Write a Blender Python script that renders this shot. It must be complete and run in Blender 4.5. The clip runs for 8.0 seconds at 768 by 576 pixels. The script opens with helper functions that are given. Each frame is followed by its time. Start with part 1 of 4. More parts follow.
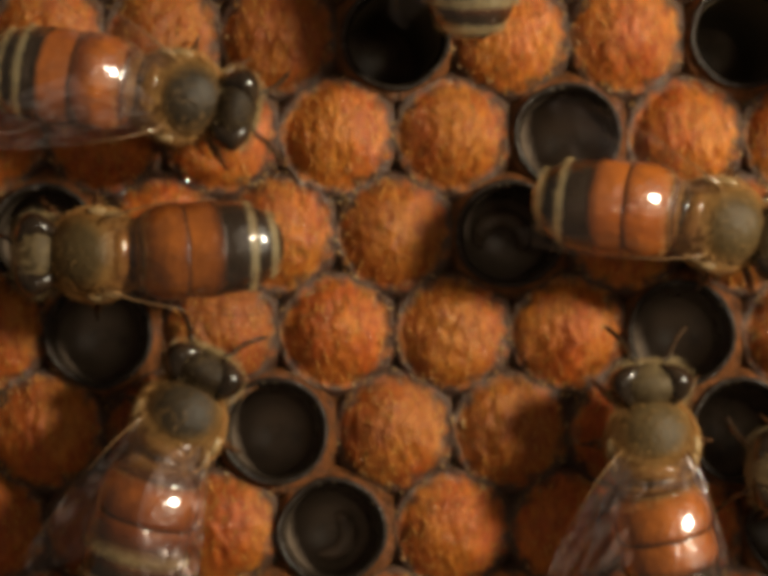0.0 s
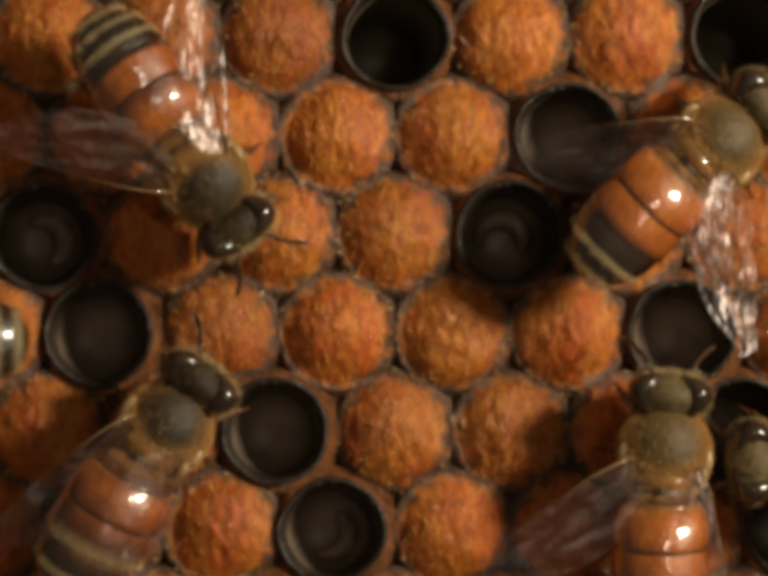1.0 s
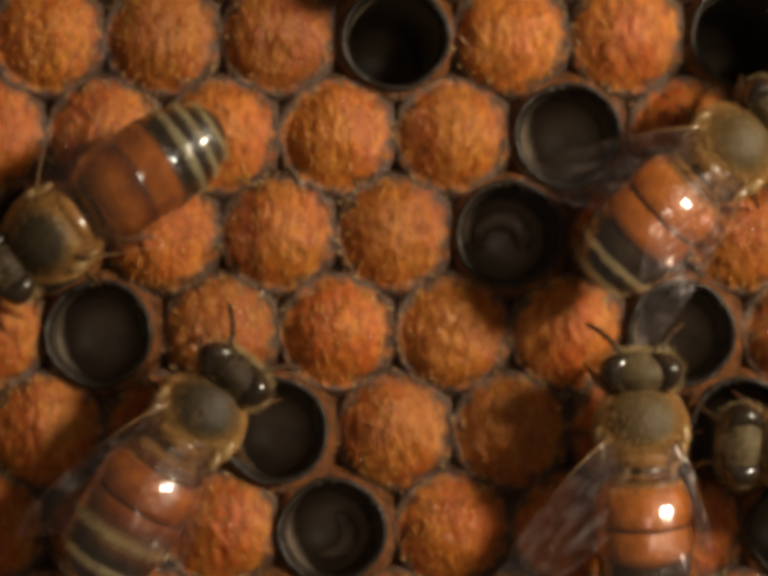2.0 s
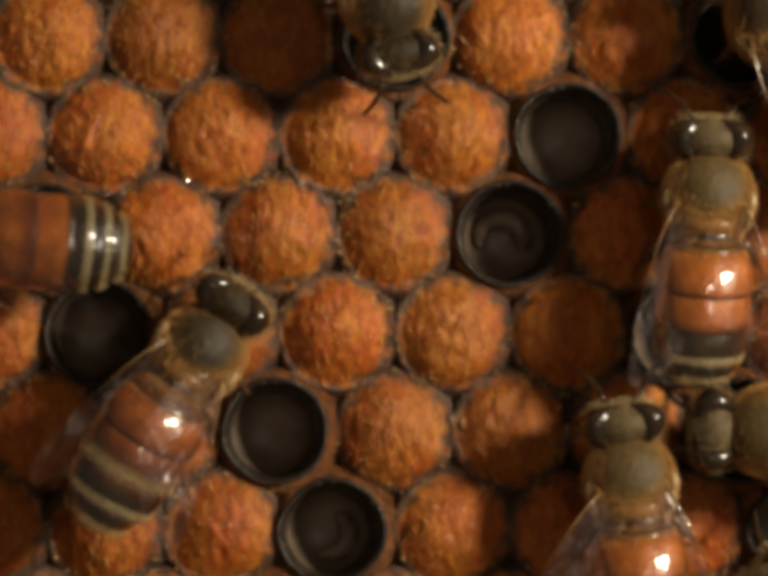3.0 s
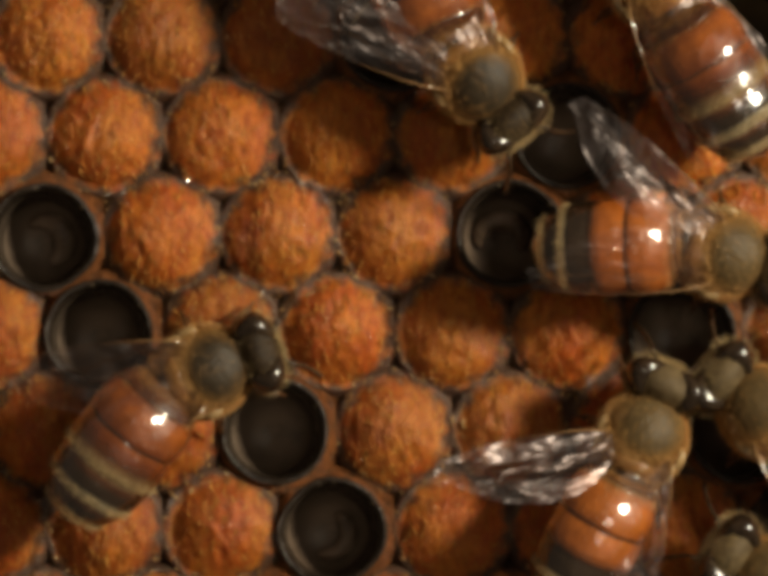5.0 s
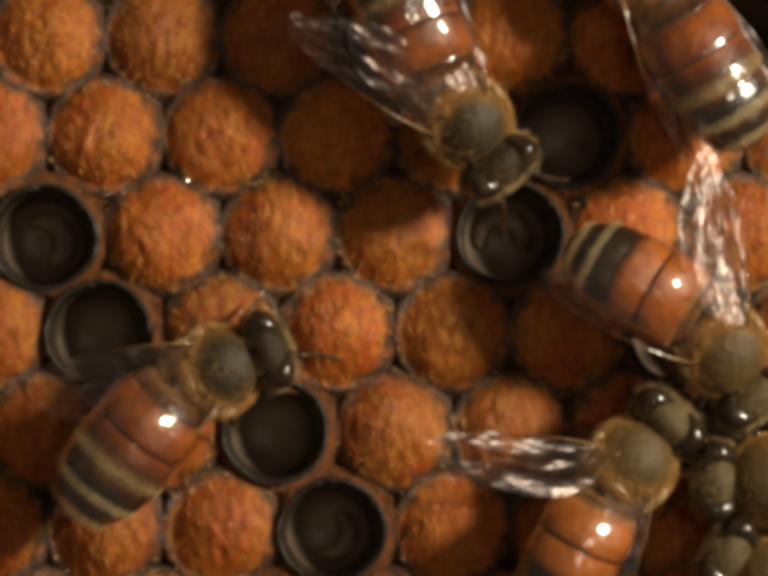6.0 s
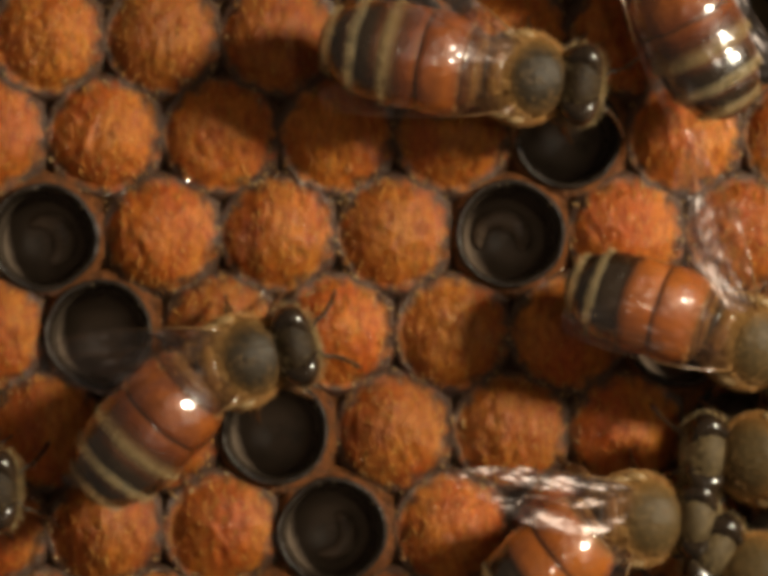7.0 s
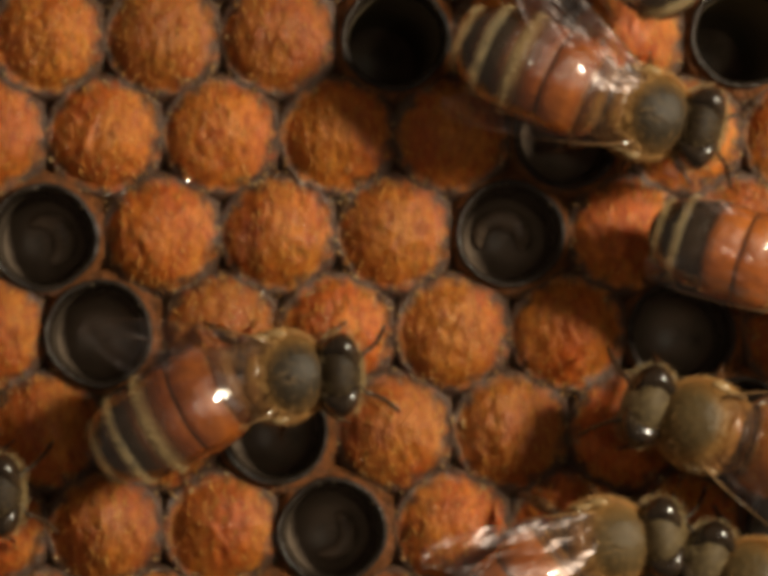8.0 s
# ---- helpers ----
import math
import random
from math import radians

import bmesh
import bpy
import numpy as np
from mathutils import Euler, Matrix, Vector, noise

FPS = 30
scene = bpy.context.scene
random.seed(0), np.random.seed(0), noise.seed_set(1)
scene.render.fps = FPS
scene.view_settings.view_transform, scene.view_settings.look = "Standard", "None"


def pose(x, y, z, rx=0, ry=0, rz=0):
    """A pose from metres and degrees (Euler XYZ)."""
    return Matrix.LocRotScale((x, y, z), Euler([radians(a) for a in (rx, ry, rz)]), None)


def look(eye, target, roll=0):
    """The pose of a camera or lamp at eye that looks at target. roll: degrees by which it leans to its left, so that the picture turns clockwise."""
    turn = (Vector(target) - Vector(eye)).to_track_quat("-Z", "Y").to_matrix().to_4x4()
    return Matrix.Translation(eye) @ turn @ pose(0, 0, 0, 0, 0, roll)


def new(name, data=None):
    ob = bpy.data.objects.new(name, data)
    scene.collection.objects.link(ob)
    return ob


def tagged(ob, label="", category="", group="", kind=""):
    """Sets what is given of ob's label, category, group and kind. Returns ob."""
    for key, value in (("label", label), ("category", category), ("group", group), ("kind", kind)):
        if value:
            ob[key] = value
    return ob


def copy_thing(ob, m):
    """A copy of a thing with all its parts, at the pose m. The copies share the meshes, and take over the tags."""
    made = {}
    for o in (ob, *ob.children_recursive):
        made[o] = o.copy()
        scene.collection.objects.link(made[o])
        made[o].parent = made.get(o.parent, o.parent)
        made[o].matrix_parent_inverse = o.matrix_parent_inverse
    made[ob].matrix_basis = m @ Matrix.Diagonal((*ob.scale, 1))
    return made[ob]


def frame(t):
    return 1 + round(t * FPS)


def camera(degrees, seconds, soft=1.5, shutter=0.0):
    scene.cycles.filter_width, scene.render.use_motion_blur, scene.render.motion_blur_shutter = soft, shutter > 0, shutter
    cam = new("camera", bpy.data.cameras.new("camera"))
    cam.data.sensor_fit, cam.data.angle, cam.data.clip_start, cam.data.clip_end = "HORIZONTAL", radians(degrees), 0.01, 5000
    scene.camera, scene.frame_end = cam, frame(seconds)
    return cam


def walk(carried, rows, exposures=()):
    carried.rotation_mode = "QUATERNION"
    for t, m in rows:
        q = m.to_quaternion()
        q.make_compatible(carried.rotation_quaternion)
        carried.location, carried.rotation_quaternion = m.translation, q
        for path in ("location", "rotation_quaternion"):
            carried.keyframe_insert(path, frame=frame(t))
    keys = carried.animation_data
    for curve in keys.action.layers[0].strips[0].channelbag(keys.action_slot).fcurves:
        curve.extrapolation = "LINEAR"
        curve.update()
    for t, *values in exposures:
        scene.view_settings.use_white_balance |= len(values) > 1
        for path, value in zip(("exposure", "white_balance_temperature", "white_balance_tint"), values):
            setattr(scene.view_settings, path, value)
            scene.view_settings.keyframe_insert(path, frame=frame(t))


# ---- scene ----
MM = 0.001
PITCH = 5.3                       # worker cells, mm from middle to middle
ROW_STEP = 4.5

# ---- camera ----
CAM_HEIGHT = 0.160
cam = camera(12.51, 8.0, soft=6.0, shutter=0.5)
walk(cam, [(0.0, pose(0, 0, CAM_HEIGHT)), (8.0, pose(0, 0, CAM_HEIGHT))])

# ---- light ----
world = bpy.data.worlds.new("dim_room")
scene.world = world
world.use_nodes = True
back = world.node_tree.nodes["Background"]
back.inputs["Color"].default_value = (1.0, 0.78, 0.56, 1)
back.inputs["Strength"].default_value = 0.070


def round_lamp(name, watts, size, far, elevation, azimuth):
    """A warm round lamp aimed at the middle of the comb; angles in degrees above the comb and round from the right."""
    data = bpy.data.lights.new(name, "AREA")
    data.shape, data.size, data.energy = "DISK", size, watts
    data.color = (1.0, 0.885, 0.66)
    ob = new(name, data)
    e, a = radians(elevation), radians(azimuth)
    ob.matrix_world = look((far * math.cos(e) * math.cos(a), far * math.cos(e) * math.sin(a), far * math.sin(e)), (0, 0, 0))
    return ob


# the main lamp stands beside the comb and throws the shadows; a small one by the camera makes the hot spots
round_lamp("lamp_light", 0.352, 0.028, 0.18, 36, 20)
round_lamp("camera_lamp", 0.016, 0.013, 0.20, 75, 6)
scene.view_settings.exposure = 0.0


# ---- materials ----
def material(name, colour, rough=0.5, second=None, scale=900.0, bump=0.0, bump_scale=2500.0, stretch=(1, 1, 1), spec=0.5, coat=0.0, sheen=0.0, sss=0.0, vary=0.0, relief=0.0002, glint=0.0, patch=0.0):
    """A node material with mottled colour, fine relief and an optional coat; scales are per metre."""
    m = bpy.data.materials.new(name)
    m.use_nodes = True
    t = m.node_tree
    b = t.nodes["Principled BSDF"]
    b.inputs["Roughness"].default_value = rough
    b.inputs["Specular IOR Level"].default_value = spec
    b.inputs["Coat Weight"].default_value = coat
    b.inputs["Coat Roughness"].default_value = 0.08
    b.inputs["Coat IOR"].default_value = 2.0
    b.inputs["Subsurface Weight"].default_value = sss
    b.inputs["Subsurface Radius"].default_value = (1.0, 0.45, 0.2)
    b.inputs["Subsurface Scale"].default_value = 0.0007
    co = t.nodes.new("ShaderNodeTexCoord")
    mp = t.nodes.new("ShaderNodeMapping")
    mp.inputs["Scale"].default_value = stretch
    t.links.new(co.outputs["Object"], mp.inputs["Vector"])
    if patch:
        spot = t.nodes.new("ShaderNodeObjectInfo")
        t.links.new(spot.outputs["Location"], mp.inputs["Location"])
    n1 = t.nodes.new("ShaderNodeTexNoise")
    n1.inputs["Scale"].default_value = scale
    n1.inputs["Detail"].default_value = 6
    n1.inputs["Roughness"].default_value = 0.65
    t.links.new(mp.outputs["Vector"], n1.inputs["Vector"])
    ramp = t.nodes.new("ShaderNodeValToRGB")
    ramp.color_ramp.elements[0].position, ramp.color_ramp.elements[1].position = 0.32, 0.70
    ramp.color_ramp.elements[0].color = (*colour, 1)
    ramp.color_ramp.elements[1].color = (*(second or [min(1, c * 1.5) for c in colour]), 1)
    t.links.new(n1.outputs["Fac"], ramp.inputs["Fac"])
    last = ramp.outputs["Color"]
    if patch:
        n4 = t.nodes.new("ShaderNodeTexNoise")
        n4.inputs["Scale"].default_value = patch
        n4.inputs["Detail"].default_value = 3
        t.links.new(mp.outputs["Vector"], n4.inputs["Vector"])
        tone = t.nodes.new("ShaderNodeValToRGB")
        tone.color_ramp.elements[0].position, tone.color_ramp.elements[1].position = 0.36, 0.64
        tone.color_ramp.elements[0].color, tone.color_ramp.elements[1].color = (0.88, 0.68, 0.58, 1), (1.04, 1.20, 0.98, 1)
        both = t.nodes.new("ShaderNodeMix")
        both.data_type, both.blend_type = "RGBA", "MULTIPLY"
        both.inputs["Factor"].default_value = 1.0
        t.links.new(n4.outputs["Fac"], tone.inputs["Fac"])
        t.links.new(last, both.inputs[6])
        t.links.new(tone.outputs["Color"], both.inputs[7])
        last = both.outputs[2]
    if vary:
        info = t.nodes.new("ShaderNodeObjectInfo")
        hsv = t.nodes.new("ShaderNodeHueSaturation")
        rng = t.nodes.new("ShaderNodeMapRange")
        rng.inputs["To Min"].default_value, rng.inputs["To Max"].default_value = 1 - vary, 1 + vary
        t.links.new(info.outputs["Random"], rng.inputs["Value"])
        t.links.new(rng.outputs["Result"], hsv.inputs["Value"])
        t.links.new(last, hsv.inputs["Color"])
        last = hsv.outputs["Color"]
    t.links.new(last, b.inputs["Base Color"])
    if bump:
        n2 = t.nodes.new("ShaderNodeTexNoise")
        n2.inputs["Scale"].default_value = bump_scale
        n2.inputs["Detail"].default_value = 5
        n2.inputs["Roughness"].default_value = 0.7
        t.links.new(mp.outputs["Vector"], n2.inputs["Vector"])
        bp = t.nodes.new("ShaderNodeBump")
        bp.inputs["Strength"].default_value = bump
        bp.inputs["Distance"].default_value = relief
        t.links.new(n2.outputs["Fac"], bp.inputs["Height"])
        t.links.new(bp.outputs["Normal"], b.inputs["Normal"])
        if glint:
            n3 = t.nodes.new("ShaderNodeTexNoise")
            n3.inputs["Scale"].default_value = 3000
            n3.inputs["Detail"].default_value = 2
            t.links.new(mp.outputs["Vector"], n3.inputs["Vector"])
            b3 = t.nodes.new("ShaderNodeBump")
            b3.inputs["Strength"].default_value = 1.0
            b3.inputs["Distance"].default_value = 0.00036
            t.links.new(n3.outputs["Fac"], b3.inputs["Height"])
            t.links.new(bp.outputs["Normal"], b3.inputs["Normal"])
            t.links.new(b3.outputs["Normal"], b.inputs["Coat Normal"])
            b.inputs["Coat Weight"].default_value = glint
            b.inputs["Coat Roughness"].default_value = 0.11
            b.inputs["Coat IOR"].default_value = 1.5
            b.inputs["Coat Tint"].default_value = (1.0, 0.78, 0.5, 1)
        rr = t.nodes.new("ShaderNodeMapRange")
        rr.inputs["To Min"].default_value, rr.inputs["To Max"].default_value = max(0.05, rough - 0.18), min(1, rough + 0.18)
        t.links.new(n2.outputs["Fac"], rr.inputs["Value"])
        t.links.new(rr.outputs["Result"], b.inputs["Roughness"])
    return m


CAP = material("brood_capping", (0.33, 0.078, 0.014), 0.33, (0.67, 0.252, 0.055), scale=2600, bump=0.6, bump_scale=3300, stretch=(1.0, 0.45, 1.0), vary=0.18, relief=0.0003, spec=0.35, sss=0.6, glint=0.55, patch=420)
WAX = material("old_wax", (0.050, 0.030, 0.022), 0.34, (0.15, 0.095, 0.072), scale=1300, bump=0.9, bump_scale=2200)
RIM = material("rim_wax", (0.065, 0.032, 0.020), 0.40, (0.40, 0.165, 0.058), scale=1100, bump=1.0, bump_scale=2200, relief=0.0006, glint=0.8)
LINING = material("cocoon_lining", (0.040, 0.030, 0.022), 0.30, (0.10, 0.074, 0.054), scale=500, bump=0.45, bump_scale=800)
BARE = material("bare_wall", (0.09, 0.07, 0.04), 0.45, (0.17, 0.13, 0.08), scale=500, bump=0.2, bump_scale=900)
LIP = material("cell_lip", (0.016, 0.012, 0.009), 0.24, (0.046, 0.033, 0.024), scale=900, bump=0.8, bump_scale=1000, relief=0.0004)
FLOOR = material("cell_floor", (0.11, 0.08, 0.057), 0.40, (0.42, 0.30, 0.215), scale=650, bump=0.5, bump_scale=700)
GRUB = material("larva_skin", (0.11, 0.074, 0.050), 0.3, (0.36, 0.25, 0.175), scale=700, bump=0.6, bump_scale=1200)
SCUTELLUM = material("scutellum_cuticle", (0.20, 0.085, 0.024), 0.22, (0.34, 0.16, 0.048), scale=900, bump=0.2, coat=0.4)
DARK = material("dark_cuticle", (0.030, 0.018, 0.010), 0.28, (0.075, 0.045, 0.025), scale=900, bump=0.15, bump_scale=2600, coat=0.3)
BROWN = material("brown_cuticle", (0.07, 0.030, 0.012), 0.3, (0.14, 0.062, 0.024), scale=900, bump=0.12, coat=0.2)
BEAD = material("glint_bead", (0.10, 0.07, 0.045), 0.05, (0.2, 0.15, 0.10), scale=900, coat=1.0)
CRUMB = material("wax_crumb", (0.30, 0.165, 0.06), 0.14, (0.52, 0.33, 0.15), scale=700, coat=0.8)
SILK = material("cap_silk", (0.52, 0.20, 0.036), 0.24, (0.90, 0.50, 0.14), scale=700, spec=0.5)
FACE = material("face_cuticle", (0.018, 0.011, 0.006), 0.5, (0.066, 0.040, 0.019), scale=1100, bump=0.6, spec=0.3)
DUSTY_FACE = material("dusty_face_cuticle", (0.075, 0.052, 0.026), 0.5, (0.22, 0.155, 0.078), scale=1100, bump=0.6, spec=0.3)
HINGE = material("wing_hinge", (0.32, 0.20, 0.085), 0.25, (0.46, 0.31, 0.15), scale=1500, bump=0.3)
EDGE_AMBER = material("wing_edge", (0.22, 0.115, 0.042), 0.2, (0.36, 0.20, 0.085), scale=900, coat=1.0)
EYE = material("compound_eye", (0.018, 0.011, 0.007), 0.22, (0.058, 0.036, 0.021), scale=1200, coat=0.4)
EYE.node_tree.nodes["Principled BSDF"].inputs["Coat IOR"].default_value = 1.6
FUR = material("golden_fur", (0.54, 0.255, 0.066), 0.5, (0.80, 0.45, 0.145), scale=800)
PALE_FUR = material("pale_fur", (0.40, 0.27, 0.11), 0.55, (0.56, 0.40, 0.19), scale=900)


def strand_tones(m, low, high):
    """Lets each hair of a coat have its own tone."""
    t = m.node_tree
    b = t.nodes["Principled BSDF"]
    tone = b.inputs["Base Color"].links[0].from_socket
    geo = t.nodes.new("ShaderNodeNewGeometry")
    rng = t.nodes.new("ShaderNodeMapRange")
    rng.inputs["To Min"].default_value, rng.inputs["To Max"].default_value = low, high
    t.links.new(geo.outputs["Random Per Island"], rng.inputs["Value"])
    hsv = t.nodes.new("ShaderNodeHueSaturation")
    t.links.new(rng.outputs["Result"], hsv.inputs["Value"])
    t.links.new(tone, hsv.inputs["Color"])
    t.links.new(hsv.outputs["Color"], b.inputs["Base Color"])


strand_tones(FUR, 0.5, 1.1)
strand_tones(PALE_FUR, 0.7, 1.15)
strand_tones(SILK, 0.55, 1.15)
VEIN = material("wing_vein", (0.07, 0.035, 0.018), 0.7, (0.13, 0.065, 0.03), scale=900, spec=0.15)


def edge_tone(m, near, far, dark, light):
    """Blends in a second mottled tone from near to far metres off the middle: the brown-grey wax of the cell borders
    round a cap, a darker edge on a cell floor.
    """
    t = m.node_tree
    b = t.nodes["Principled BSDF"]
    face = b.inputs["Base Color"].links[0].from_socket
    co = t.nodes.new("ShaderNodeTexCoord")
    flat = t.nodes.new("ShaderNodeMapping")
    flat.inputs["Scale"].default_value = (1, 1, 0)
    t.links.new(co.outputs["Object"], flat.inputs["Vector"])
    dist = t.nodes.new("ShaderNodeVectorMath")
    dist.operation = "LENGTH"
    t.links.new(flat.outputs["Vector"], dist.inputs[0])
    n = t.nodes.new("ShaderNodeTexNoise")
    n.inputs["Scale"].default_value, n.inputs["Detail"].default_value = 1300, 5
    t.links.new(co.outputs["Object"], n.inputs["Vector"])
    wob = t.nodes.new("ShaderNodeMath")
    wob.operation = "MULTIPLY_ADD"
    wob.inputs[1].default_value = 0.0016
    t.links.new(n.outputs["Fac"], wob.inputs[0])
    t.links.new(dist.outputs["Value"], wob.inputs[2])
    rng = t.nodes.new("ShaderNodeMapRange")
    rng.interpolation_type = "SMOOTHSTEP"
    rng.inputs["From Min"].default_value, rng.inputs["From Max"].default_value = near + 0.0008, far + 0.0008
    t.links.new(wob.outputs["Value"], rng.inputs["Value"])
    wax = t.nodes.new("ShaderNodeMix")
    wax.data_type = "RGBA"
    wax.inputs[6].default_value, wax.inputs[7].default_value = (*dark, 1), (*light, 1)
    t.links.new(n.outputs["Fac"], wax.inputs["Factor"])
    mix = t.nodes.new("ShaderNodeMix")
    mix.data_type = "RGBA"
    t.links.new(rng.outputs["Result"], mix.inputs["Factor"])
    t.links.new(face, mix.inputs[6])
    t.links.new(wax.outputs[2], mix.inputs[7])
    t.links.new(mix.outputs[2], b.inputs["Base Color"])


# the cell floors get darker away from their middle
edge_tone(FLOOR, 0.0003, 0.0019, (0.08, 0.058, 0.043), (0.24, 0.175, 0.13))
edge_tone(CAP, 0.00208, 0.00270, (0.024, 0.015, 0.012), (0.13, 0.074, 0.056))


def wing_membrane():
    m = bpy.data.materials.new("wing_membrane")
    m.use_nodes = True
    t = m.node_tree
    b = t.nodes["Principled BSDF"]
    t.nodes.remove(b)
    out = t.nodes["Material Output"]
    clear = t.nodes.new("ShaderNodeBsdfTransparent")
    clear.inputs["Color"].default_value = (0.97, 0.94, 0.92, 1)
    gloss = t.nodes.new("ShaderNodeBsdfGlossy")
    gloss.inputs["Color"].default_value = (1.0, 0.86, 0.86, 1)
    gloss.inputs["Roughness"].default_value = 0.30
    film = t.nodes.new("ShaderNodeBsdfDiffuse")
    film.inputs["Color"].default_value = (0.46, 0.33, 0.29, 1)
    co = t.nodes.new("ShaderNodeTexCoord")
    n = t.nodes.new("ShaderNodeTexNoise")
    n.inputs["Scale"].default_value = 520
    n.inputs["Detail"].default_value = 3
    long = t.nodes.new("ShaderNodeMapping")
    long.inputs["Scale"].default_value = (0.45, 1.0, 1.0)
    t.links.new(co.outputs["Object"], long.inputs["Vector"])
    t.links.new(long.outputs["Vector"], n.inputs["Vector"])
    bp = t.nodes.new("ShaderNodeBump")
    bp.inputs["Strength"].default_value = 0.6
    bp.inputs["Distance"].default_value = 0.0008
    t.links.new(n.outputs["Fac"], bp.inputs["Height"])
    t.links.new(bp.outputs["Normal"], gloss.inputs["Normal"])
    m1 = t.nodes.new("ShaderNodeMixShader")
    m1.inputs["Fac"].default_value = 0.005
    t.links.new(clear.outputs["BSDF"], m1.inputs[1])
    t.links.new(film.outputs["BSDF"], m1.inputs[2])
    m2 = t.nodes.new("ShaderNodeMixShader")
    m2.inputs["Fac"].default_value = 0.036
    t.links.new(m1.outputs["Shader"], m2.inputs[1])
    t.links.new(gloss.outputs["BSDF"], m2.inputs[2])
    t.links.new(m2.outputs["Shader"], out.inputs["Surface"])
    return m


WING = wing_membrane()


def abdomen_cuticle(name, stops, long):
    """Glossy cuticle whose bands follow the abdomen from the waist backwards; stops: mm behind the waist and colour."""
    m = material(name, (0.24, 0.20, 0.18), 0.23, (1.0, 1.0, 1.0), scale=520, bump=0.65, bump_scale=1500, coat=1.0)
    t = m.node_tree
    b = t.nodes["Principled BSDF"]
    mottle = b.inputs["Base Color"].links[0].from_socket
    co = t.nodes.new("ShaderNodeTexCoord")
    sep = t.nodes.new("ShaderNodeSeparateXYZ")
    t.links.new(co.outputs["Object"], sep.inputs["Vector"])
    n = t.nodes.new("ShaderNodeTexNoise")
    n.inputs["Scale"].default_value = 600
    t.links.new(co.outputs["Object"], n.inputs["Vector"])
    shift = t.nodes.new("ShaderNodeMath")
    shift.operation = "MULTIPLY_ADD"
    shift.inputs[1].default_value = 0.00035
    t.links.new(n.outputs["Fac"], shift.inputs[0])
    lean = t.nodes.new("ShaderNodeMath")
    lean.operation = "MULTIPLY_ADD"
    lean.inputs[1].default_value = 0.36
    t.links.new(sep.outputs["Z"], lean.inputs[0])
    t.links.new(sep.outputs["X"], lean.inputs[2])
    t.links.new(lean.outputs["Value"], shift.inputs[2])
    rng = t.nodes.new("ShaderNodeMapRange")
    rng.inputs["From Min"].default_value, rng.inputs["From Max"].default_value = 0.00017, -0.0084 * long + 0.00017
    t.links.new(shift.outputs["Value"], rng.inputs["Value"])
    ramp = t.nodes.new("ShaderNodeValToRGB")
    els = ramp.color_ramp.elements
    els[0].position, els[0].color = 0.0, (*stops[0][1], 1)
    els[1].position, els[1].color = 1.0, (*stops[-1][1], 1)
    for x, c in stops[1:]:
        els.new(x / 8.4).color = (*c, 1)
    t.links.new(rng.outputs["Result"], ramp.inputs["Fac"])
    mix = t.nodes.new("ShaderNodeMix")
    mix.data_type, mix.blend_type = "RGBA", "MULTIPLY"
    mix.inputs["Factor"].default_value = 0.7
    t.links.new(ramp.outputs["Color"], mix.inputs[6])
    t.links.new(mottle, mix.inputs[7])
    t.links.new(mix.outputs[2], b.inputs["Base Color"])
    # dents that break up the shine of the coat
    dents = t.nodes.new("ShaderNodeTexNoise")
    dents.inputs["Scale"].default_value, dents.inputs["Detail"].default_value = 1100, 2
    t.links.new(co.outputs["Object"], dents.inputs["Vector"])
    uneven = t.nodes.new("ShaderNodeBump")
    uneven.inputs["Strength"].default_value, uneven.inputs["Distance"].default_value = 0.5, 0.00022
    t.links.new(dents.outputs["Fac"], uneven.inputs["Height"])
    t.links.new(uneven.outputs["Normal"], b.inputs["Coat Normal"])
    b.inputs["Coat Roughness"].default_value = 0.12
    return m


